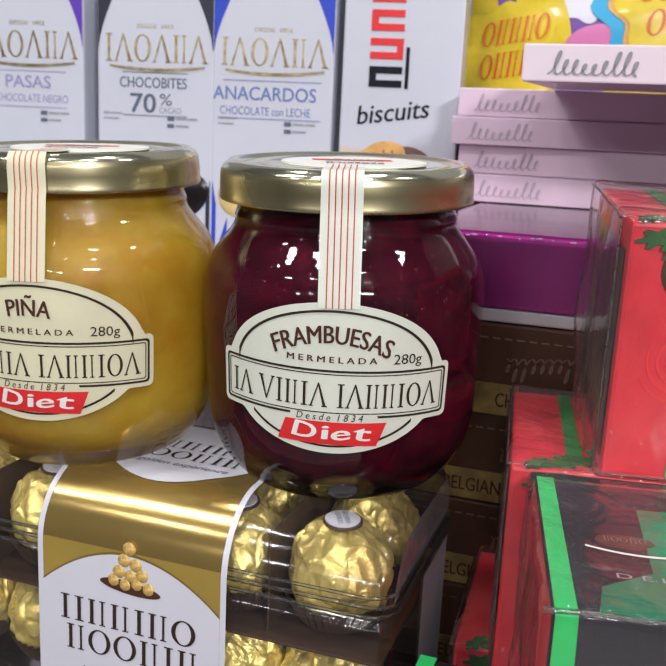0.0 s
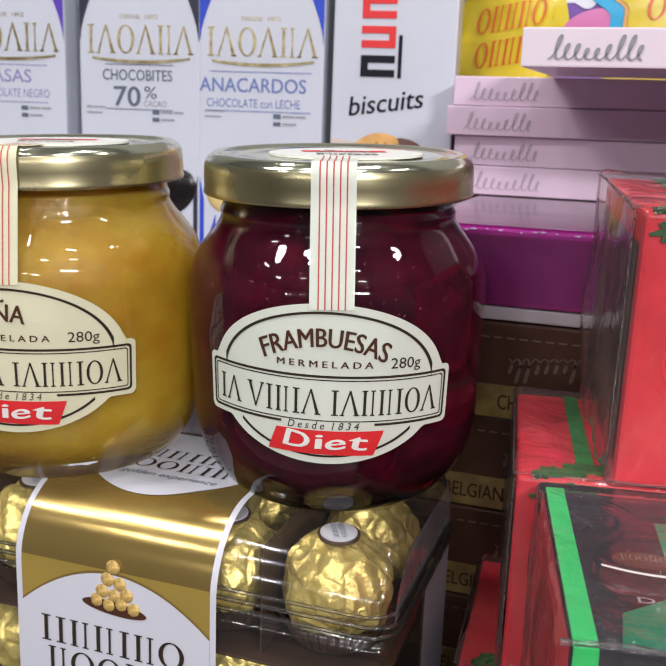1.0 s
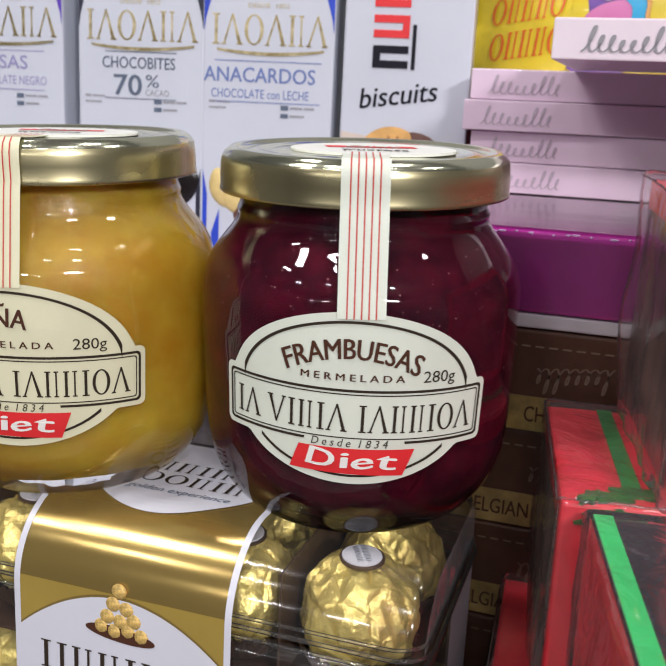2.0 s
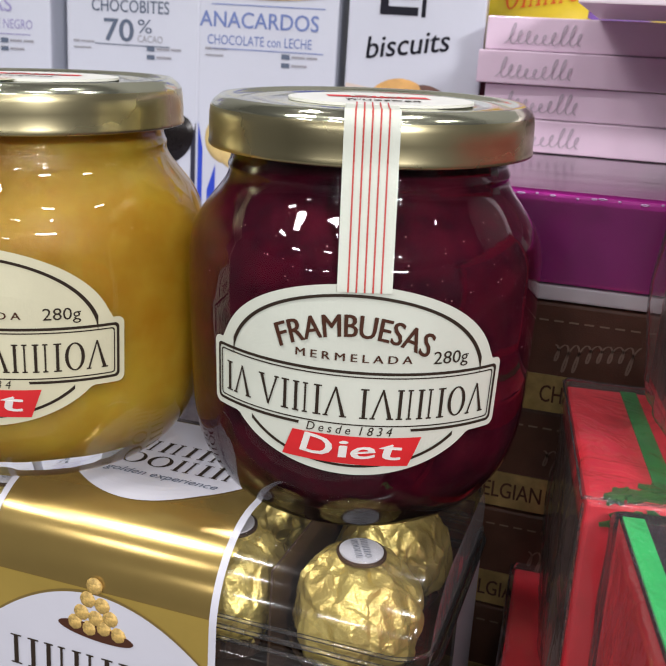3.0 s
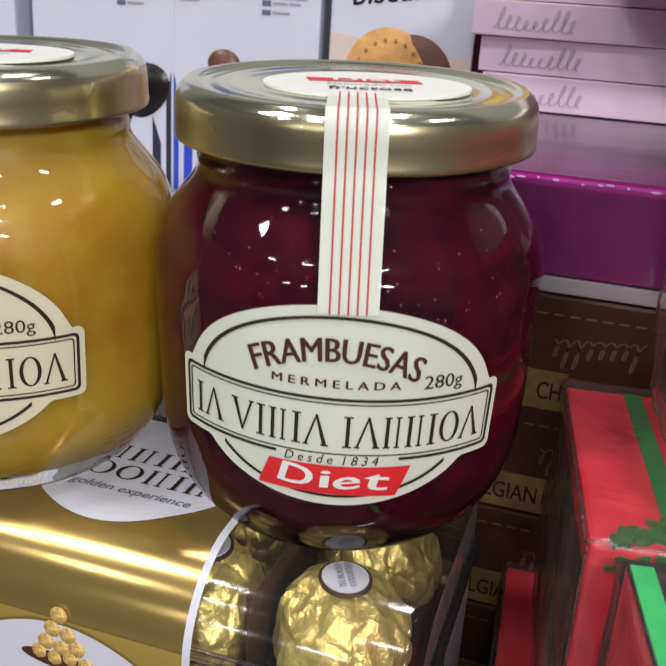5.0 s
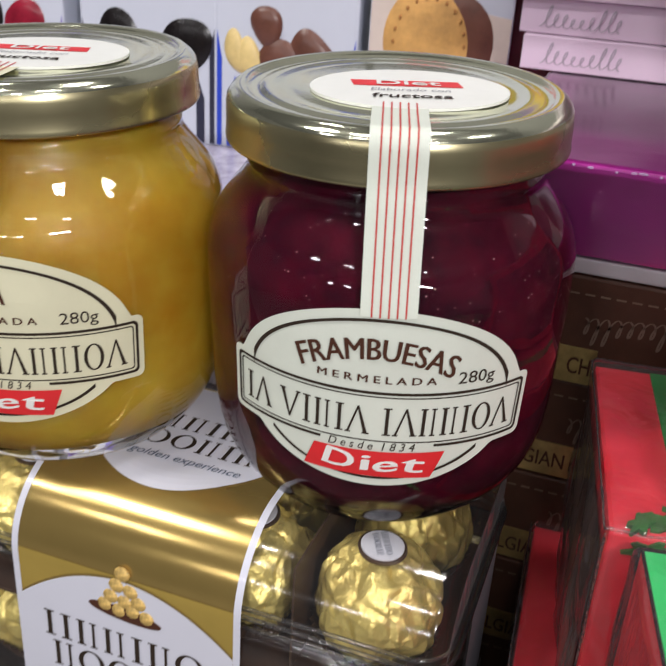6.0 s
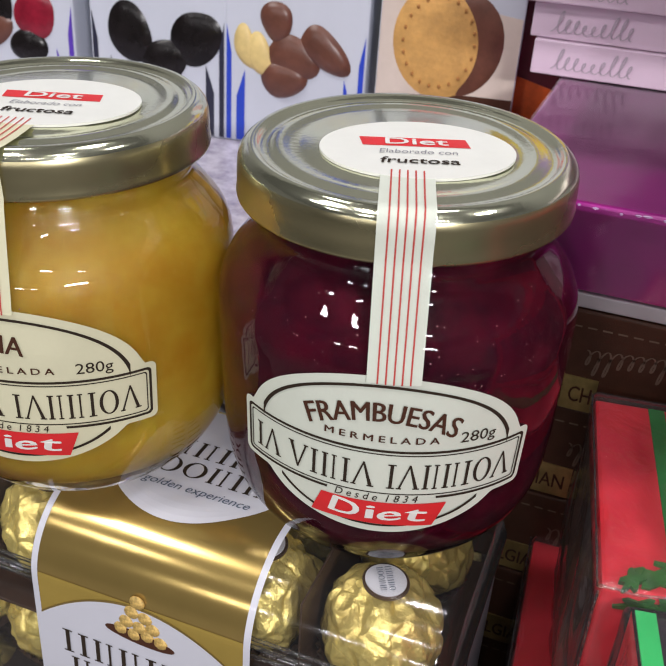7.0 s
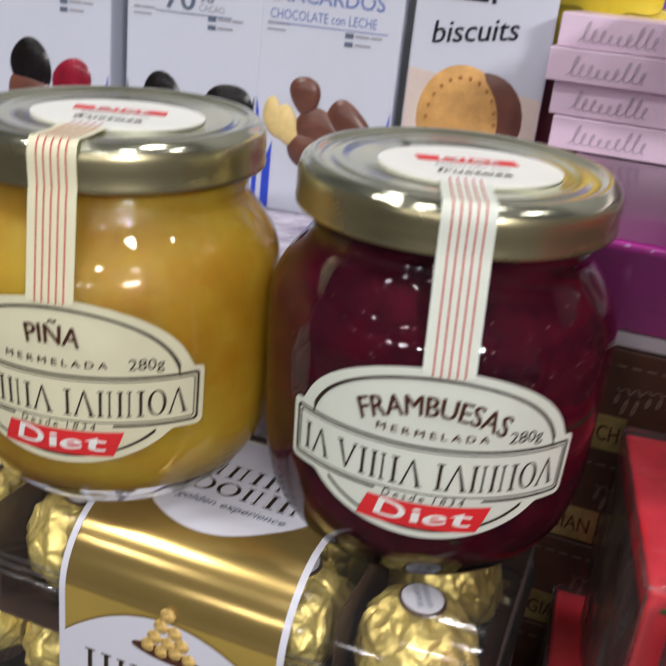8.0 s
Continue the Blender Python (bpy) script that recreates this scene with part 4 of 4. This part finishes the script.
mesh_part("biscuits_word", *moved(lettering("biscuits", 0.0092, 0.0360, 0.010), -0.0030, 0.0872, 8, shear=0.22), BLACK_INK, bb)
for k, mat in enumerate((BLACK_INK, RED_INK, RED_INK, RED_INK, RED_INK)):
    z0 = 0.1035 + k * 0.0135
    u = [(-0.0185, z0), (-0.0020, z0), (-0.0020, z0 + 0.0034), (-0.0185, z0 + 0.0034)]
    pieces = join(slab(u, 0, -0.0004), slab([(x, z + 0.0066) for x, z in u], 0, -0.0004), slab([(-0.0052 if k % 2 else -0.0185, z0), (-0.0020 if k % 2 else -0.0150, z0), (-0.0020 if k % 2 else -0.0150, z0 + 0.0100), (-0.0052 if k % 2 else -0.0185, z0 + 0.0100)], 0, -0.00045))
    mesh_part("maker_mark", *moved(pieces, 0.0025), mat, bb)
mesh_part("small_print", *bars([(0.0020, 0.1030, 0.0018, 0.020)]), BLACK_INK, bb)

# sweet bag
bag = thing("sweet_bag", pose(0.020, 0.560, 0.060, 0, 0, 4), "shiny yellow sweet bag with coloured blob print", "sweet bag")
nb, hb = 40, 0.185


def bag_y(x, z):
    u, w = x / 0.085, (z - hb / 2) / (hb / 2)
    return -0.022 * max(0, 1 - u ** 4) * max(0, 1 - w ** 4) + 0.0016 * math.sin(70 * x + 40 * z) + 0.001 * math.sin(160 * z - 60 * x)


verts = [(-0.085 + 0.17 * i / nb, bag_y(-0.085 + 0.17 * i / nb, hb * k / nb), hb * k / nb) for i in range(nb + 1) for k in range(nb + 1)]
verts += [(x, -y * 0.9 + 0.002, z) for x, y, z in verts]
faces = [(i * (nb + 1) + k, (i + 1) * (nb + 1) + k, (i + 1) * (nb + 1) + k + 1, i * (nb + 1) + k + 1) for i in range(nb) for k in range(nb)]
nn = (nb + 1) ** 2
faces += [tuple(q + nn for q in reversed(f)) for f in faces]
mesh_part("bag_skin", verts, faces, BAG_YELLOW, bag, smooth=True)


def bag_print(outline, mat, off, name="bag_print"):
    cx = sum(x for x, z in outline) / len(outline)
    cz = sum(z for x, z in outline) / len(outline)
    v, f, n = [(cx, bag_y(cx, cz) - off, cz)], [], len(outline)
    for t in (0.25, 0.5, 0.75, 1.0):
        v += [(cx + (x - cx) * t, bag_y(cx + (x - cx) * t, cz + (z - cz) * t) - off, cz + (z - cz) * t) for x, z in outline]
    f += [(0, 1 + k, 1 + (k + 1) % n) for k in range(n)]
    for i in range(3):
        f += [(1 + i * n + k, 1 + (i + 1) * n + k, 1 + (i + 1) * n + (k + 1) % n, 1 + i * n + (k + 1) % n) for k in range(n)]
    mesh_part(name, v, f, mat, bag, smooth=True)


def flower(cx, cz, r, lobes=8, amp=0.10):
    return [(cx + r * (1 + amp * math.cos(lobes * t)) * math.cos(t), cz + 0.8 * r * (1 + amp * math.cos(lobes * t)) * math.sin(t)) for t in (2 * math.pi * k / 64 for k in range(64))]


bag_print(ellipse_outline(0.034, 0.05, 40, -0.035, 0.152, 25), BAG_VIOLET, 0.0006)
bag_print(flower(-0.026, 0.150, 0.012, 5, 0.15), WHITE_CARD, 0.0010)
bag_print(ellipse_outline(0.011, 0.030, 40, -0.048, 0.150, 28), BAG_YELLOW, 0.0014)
bag_print(ellipse_outline(0.014, 0.007, 40, -0.020, 0.132, 15), BAG_PINK, 0.0014)
bag_print(flower(0.022, 0.148, 0.041), BAG_BLUE, 0.0018)
bag_print(flower(0.023, 0.149, 0.0345), COOKIE, 0.0022)
bag_print(flower(0.023, 0.149, 0.032), BAG_YELLOW, 0.0026)
bag_print(flower(-0.064, 0.125, 0.030), BAG_YELLOW, 0.0020)
for cx, cz, w in ((0.022, 0.153, 0.046), (0.027, 0.137, 0.046), (-0.060, 0.130, 0.036), (-0.060, 0.113, 0.036)):
    put_marks([moved(q, cx, cz, 8) for q in mark_shapes("OHHHO", w, 0.0125, 0.0, 0.25)], BAG_RED, bag, lambda q: ([(x, bag_y(x, z) - 0.0032, z) for x, y, z in q[0]], q[1]))

# ---- brown truffle cartons, purple carton, pink cartons ----
def truffle_box(k):
    z = 0.0810 - 0.0325 * (k + 1)
    b = thing("truffle_box", pose(0.041 + 0.0006 * (k % 2), 0.342 + 0.0007 * ((k * 2) % 3), z), "brown leather-look truffle carton with gold label strip in a stack", "chocolate box", "truffle cartons")
    part("carton", bevel_box(0.205, 0.15, 0.0322, 0.0011), TRUFFLE, b)
    x0, words, width, xw = (-0.0760, "CH", 0.0062, -0.0409) if k == 0 else (-0.0780, "BELGIAN", 0.0200, -0.0505)
    lab = mesh_part("gold_label", *slab([(x0, 0.0003), (x0 + 0.0395, 0.0003), (x0 + 0.0395, 0.0112), (x0, 0.0112)], 0, -0.0004), TRUF_GOLD, b, "gold foil label strip")
    mesh_part("label_word", *moved(lettering(words, 0.0050, width, 0.008, 0.0007), xw, 0.0033), INK_BROWN, lab)
    st = []
    for j in range(50):
        st.append((-0.1 + j * 0.0041, 0.0268, 0.0026, 0.0005))
    mesh_part("stitching", *bars(st, 0.0003), STITCH, b)
    for turned_over in ((scrawl(0.0230, 0.0080, 8, 0.00028, seed=5), -0.0300, 0.0215), (scrawl(0.0150, 0.0075, 6, 0.00028, seed=8), -0.0055, 0.0250)):
        mesh_part("mark_shape", *moved(turned_over[0], turned_over[1], turned_over[2], 186), SCRIPT, b)
    return b


for k in range(5):
    truffle_box(k)

pt = thing("purple_box", pose(0.064, 0.342, 0.0812), "shiny purple foil carton with white base edge on the truffle cartons", "chocolate box")
part("carton", bevel_box(0.20, 0.21, 0.0248, 0.0011), PURPLE, pt, m=pose(0, 0, 0.0046))
part("white_base", bevel_box(0.2004, 0.2104, 0.0044, 0.0006), GREY_CARD, pt, "white card base edge", m=pose(0, -0.0004, 0))
# Pale domes added along the front edge, as glints of the film.
glint_beads = [dome(0.0005 + 0.0004 * ((j * 7) % 3), 0.0004, 0.0006, -0.096 + j * 0.0036 + 0.0008 * math.sin(j * 2.1), 0.0287 + 0.0003 * math.sin(j * 1.3), 0, 8, 2) for j in range(54) if j % 5 != 3]
tagged(mesh_part("film_glints", *moved(join(*glint_beads), off=0.0011), GLINT_BEAD, pt, "pale beaded weld of the shrink film"), kind="stuff")
mesh_part("film_wrap", *join(bars([(-0.1, 0.0052, 0.2, 0.0238)], 0.0010), ([(-0.1, -0.0010, 0.0302), (0.1, -0.0010, 0.0302), (0.1, 0.210, 0.0302), (-0.1, 0.210, 0.0302)], [(0, 1, 2, 3)])), SHRINK, pt, "clear shrink film")


def pink_box(at, label, pale=False, mark_x=-0.060):
    b = thing("pink_box", at, label, "chocolate box", "pale pink chocolate boxes")
    part("carton", bevel_box(0.165, 0.10, 0.0128, 0.0006), PINK_PALE if pale else PINK, b)
    mesh_part("mark_shape", *moved(scrawl(0.0300, 0.0078, 9, 0.00042 if pale else 0.0003, seed=2), mark_x, 0.0026), INK_GREY if pale else FAINT_INK, b)
    return b


for k, dx in enumerate((0.004, 0.0015, -0.002, 0.0)):
    pink_box(pose(0.0305 + dx, 0.475 + 0.0015 * (k % 2), 0.1117 + 0.0131 * k, 0, 0, (0.4, -0.5, 0.8, 0.2)[k]), "pale pink chocolate carton lying flat in a stack")
pink_box(pose(0.0735, 0.3765, 0.1618, 1.3, 0, 0), "pale pink chocolate carton jutting forward on top of the stack", True, -0.0585)

# Its dark upper part also stands in for shadow beside the pink stack.
ow = thing("red_carton", pose(-0.0560, 0.512, 0.0603), "dark red sweet carton with orange foot, also filling a shadowed gap", "sweet box")
part("carton", bevel_box(0.034, 0.022, 0.088, 0.001), DARK_RED, ow)
mesh_part("orange_print", *slab([(-0.0165, 0.001), (0.0165, 0.001), (0.0165, 0.036), (-0.0165, 0.044)], 0, -0.0004), ORANGE, ow)

# ---- red gift boxes with green ribbon, in cellophane ----
def leaf(cx, cz, size, turn):
    pts = []
    n = 48
    for k in range(n):
        t = 2 * math.pi * k / n
        r = size * (0.78 + 0.22 * math.cos(6 * t)) * (1.0 if k % 2 else 0.92)
        x, z = r * math.cos(t), 0.48 * r * math.sin(t)
        c, s = math.cos(radians(turn)), math.sin(radians(turn))
        pts.append((cx + c * x - s * z, cz + s * x + c * z))
    return pts


def lay_flat(piece, h):
    """Turns a sheet in x and z into one that lies on a top at height h, its z running back."""
    return [(x, z, h - y) for x, y, z in piece[0]], piece[1]


def edge_glint(parent, ends, r=0.0005, seed=1):
    """An uneven bead of film added along an edge to stand in for its highlight."""
    a, b = Vector(ends[0]), Vector(ends[1])
    side = (b - a).normalized().orthogonal()
    up = (b - a).normalized().cross(side)
    verts, faces, n, m = [], [], 40, 6
    for i in range(n + 1):
        c = a.lerp(b, i / n)
        wob = Vector((0, noise.noise(c * 160 + Vector((seed, 0, 0))), noise.noise(c * 160 + Vector((0, seed, 5))))) * 0.0007
        rr = r * (0.7 + 0.7 * abs(noise.noise(c * 240 + Vector((0, 0, seed)))))
        for k in range(m):
            al = 2 * math.pi * k / m
            verts.append(c + wob + (side * math.cos(al) + up * math.sin(al)) * rr)
    for i in range(n):
        for k in range(m):
            faces.append((i * m + k, i * m + (k + 1) % m, (i + 1) * m + (k + 1) % m, (i + 1) * m + k))
    mesh_part("edge_glint", verts, faces, GLINT, parent, "film bead added for the bright edge highlight", smooth=True)


def gift_box(at, label, w=0.115, d=0.066, h=0.0625, more=0.0022):
    """Origin at the front bottom left corner."""
    g = thing("gift_box", at, label, "gift box", "red gift boxes")
    part("carton", bevel_box(w + more, d, h, 0.0010), RED_CARD, g, m=pose((w - more) / 2, 0, 0))
    mesh_part("ribbon", *lay_flat(slab([(0.0120, 0.006), (0.0162, 0.006), (0.0156, d - 0.001), (0.0116, d - 0.001)], 0, -0.0004), h), RIBBON, g, "green ribbon print")
    for q, (cx, cz, s, tn) in enumerate(((0.0090, 0.0050, 0.0075, 15), (0.0150, 0.0085, 0.0070, -10), (0.0040, 0.0030, 0.0050, 60))):
        mesh_part("leaf_print", *lay_flat(slab(leaf(cx, cz, s, tn), 0, -0.0006 - 0.0002 * q), h), LEAF, g)
    mesh_part("ribbon", *slab([(0.0145, 0.001), (0.0320, 0.001), (0.0320, 0.018), (0.0145, 0.018)], 0, -0.0004), GREEN_CARD, g, "green ribbon print")
    for q, (cx, cz, s, tn) in enumerate(((0.0058, h - 0.0034, 0.0056, 12), (0.0125, h - 0.0032, 0.0066, -8), (0.0088, h - 0.0046, 0.0042, 70))):
        mesh_part("leaf_print", *slab(leaf(cx, cz, s, tn), 0, -0.0006 - 0.0002 * q), LEAF, g)
    mesh_part("berry_print", *dome(0.0055, 0.0066, 0.0012, 0.0128, h - 0.0110, 0), INK_BROWN, g, smooth=True)
    for k in range(4):
        rr = 0.0040 + 0.0022 * k
        ringv = band(steps(-rr * 0.98, rr * 0.98, 20), lambda u: math.sqrt(rr * rr - u * u) - 0.0007, lambda u: math.sqrt(rr * rr - u * u), 0.0002)
        mesh_part("swirl_print", *moved(ringv, 0.0150, 0.0300, 40 + 50 * k), RED_INK, g)
    # Dark mottled sheet over the carton's left side.
    sx = -more - 0.0004
    sp = [(sx, 0.004, 0.003), (sx, d - 0.003, 0.003), (sx, d - 0.003, h - 0.007), (sx, 0.004, h - 0.007)]
    mesh_part("side_panel", sp, [(3, 2, 1, 0)], SIDE_DARK, g, "dark mottled side panel")
    film = bevel_box(w + 0.0060, d + 0.0030, h + 0.0020, 0.0022, 3)
    bmesh.ops.subdivide_edges(film, edges=[e for e in film.edges if e.calc_length() > 0.02], cuts=14, use_grid_fill=True)
    for v in film.verts:
        q = Vector((v.co.x * 110, v.co.y * 110, v.co.z * 45))
        v.co += Vector((noise.noise(q), noise.noise(q + Vector((9, 2, 4))), 0.4 * noise.noise(q + Vector((3, 8, 1))))) * 0.0021
    part("cellophane", film, CELLO, g, "clear wrinkled cellophane", smooth=True, m=pose(w / 2, -0.0018, 0.0)).visible_shadow = False
    # Added beads stand in for white highlights on the film's edges.
    edge_glint(g, ((-0.003, -0.0018, h + 0.0016), (w, -0.0018, h + 0.0014)), 0.00022, 1)
    edge_glint(g, ((-0.0030, -0.0016, 0.001), (-0.0030, -0.0016, h)), 0.00022, 2)
    edge_glint(g, ((-0.0032, -0.0010, h + 0.0012), (-0.0032, d, h + 0.0012)), 0.00022, 3)
    return g


gift_box(pose(0.0030, 0.2770, -0.0650, 0, 0, 4), "red gift box in cellophane at the bottom of the stack")
gift_box(pose(0.0168, 0.2580, -0.0010, 0, 0, 8), "red gift box in cellophane with green ribbon and leaves", d=0.072)
gift_box(pose(0.0366, 0.2600, 0.0625, 3.5, 0, 10), "red gift box in cellophane on top of the stack", h=0.0624, more=0.0004)
bm = bevel_box(0.118, 0.072, 0.0165, 0.001)
tagged(part("display_step", bm, SHELF, m=pose(0.061, 0.276, Z0, 0, 0, 4)), "dark riser under the gift boxes", "riser", kind="structure")

gw, gd, gh = 0.11, 0.0670, 0.0560
gb = thing("gift_box", pose(0.0330, 0.1877, 0.0050, 0, 0, 10), "dark gift box with bright green edge lying in cellophane", "gift box", "red gift boxes")
part("carton", bevel_box(gw, gd, gh, 0.0010), WINDOW_DARK, gb, m=pose(gw / 2, 0, 0))
mesh_part("green_edge", *lay_flat(slab([(0.0002, 0.0), (0.0042, 0.0), (0.0042, gd), (0.0002, gd)], 0, -0.0005), gh), GREEN_CARD, gb, "bright green edge strip")
mesh_part("green_edge", *slab([(0.0002, 0.0), (0.0050, 0.0), (0.0042, gh), (0.0002, gh)], 0, -0.0005), GREEN_CARD, gb, "bright green edge strip")
side = [(-0.0004, 0.0, 0.0), (-0.0004, gd, 0.0), (-0.0004, gd, gh), (-0.0004, 0.0, gh)]
mesh_part("red_side", side, [(3, 2, 1, 0)], RED_CARD, gb, "red side panel")
mesh_part("green_print", *lay_flat(slab([(0.0080, 0.0015), (0.060, 0.0015), (0.060, 0.052), (0.0215, 0.052), (0.0200, 0.0200), (0.0095, 0.0120)], 0, -0.0004), gh), GREEN_DARK, gb)
mesh_part("maker_mark", *lay_flat(slab(ellipse_outline(0.0060, 0.0028, 32, 0.0165, 0.0335), 0, -0.0006), gh), INK_BROWN, gb)
put_marks([moved(q, 0.0165, 0.0323) for q in mark_shapes("HOOIIO", 0.0090, 0.0024, 0.0008)], STITCH, gb, lambda q: lay_flat(q, gh))
arc_w = band(steps(-0.012, 0.012, 24), lambda u: 18 * u * u, lambda u: 18 * u * u + 0.0009, 0.0007)
mesh_part("white_arc", *lay_flat(moved(arc_w, 0.0200, 0.0262), gh), WHITE_INK, gb)
mesh_part("window_word", *lay_flat(moved(lettering("D E L I", 0.0020, 0.0125, 0.0, 0.0006), 0.0190, 0.0160), gh), INK_GREY, gb)
film = bevel_box(gw + 0.0030, gd + 0.0020, gh + 0.0020, 0.0030, 3)
bmesh.ops.subdivide_edges(film, edges=[e for e in film.edges if e.calc_length() > 0.02], cuts=8, use_grid_fill=True)
for v in film.verts:
    q = v.co * 90
    v.co += Vector((noise.noise(q), noise.noise(q + Vector((9, 2, 4))), 0.5 * noise.noise(q + Vector((3, 8, 1))))) * 0.0009
part("cellophane", film, CELLO, gb, "clear wrinkled cellophane", smooth=True, m=pose(gw / 2 - 0.0008, -0.0010, 0.0)).visible_shadow = False
# Bead added for the bright line on the front edge.
edge_glint(gb, ((-0.002, -0.001, gh + 0.0014), (gw, -0.001, gh + 0.0014)), 0.00045, 4)
nw, nd, nh = 0.0200, 0.0150, 0.0893
nb_box = thing("gift_box", pose(-0.0035, 0.2360, Z0), "narrow dark carton with bright green edge standing upright", "gift box")
part("carton", bevel_box(nw, nd, nh, 0.0008), WINDOW_DARK, nb_box, m=pose(nw / 2, 0, 0))
mesh_part("green_edge", *lay_flat(slab([(0.0002, 0.0), (0.0046, 0.0), (0.0046, nd), (0.0002, nd)], 0, -0.0005), nh), GREEN_CARD, nb_box, "bright green edge strip")
mesh_part("green_edge", *slab([(0.0002, 0.0), (0.0046, 0.0), (0.0046, nh), (0.0002, nh)], 0, -0.0005), GREEN_CARD, nb_box, "bright green edge strip")
bm = bevel_box(0.108, 0.060, 0.0865, 0.001)
tagged(part("display_step", bm, SHELF, m=pose(0.087, 0.201, Z0, 0, 0, 10)), "dark riser under the gift box", "riser", kind="structure")
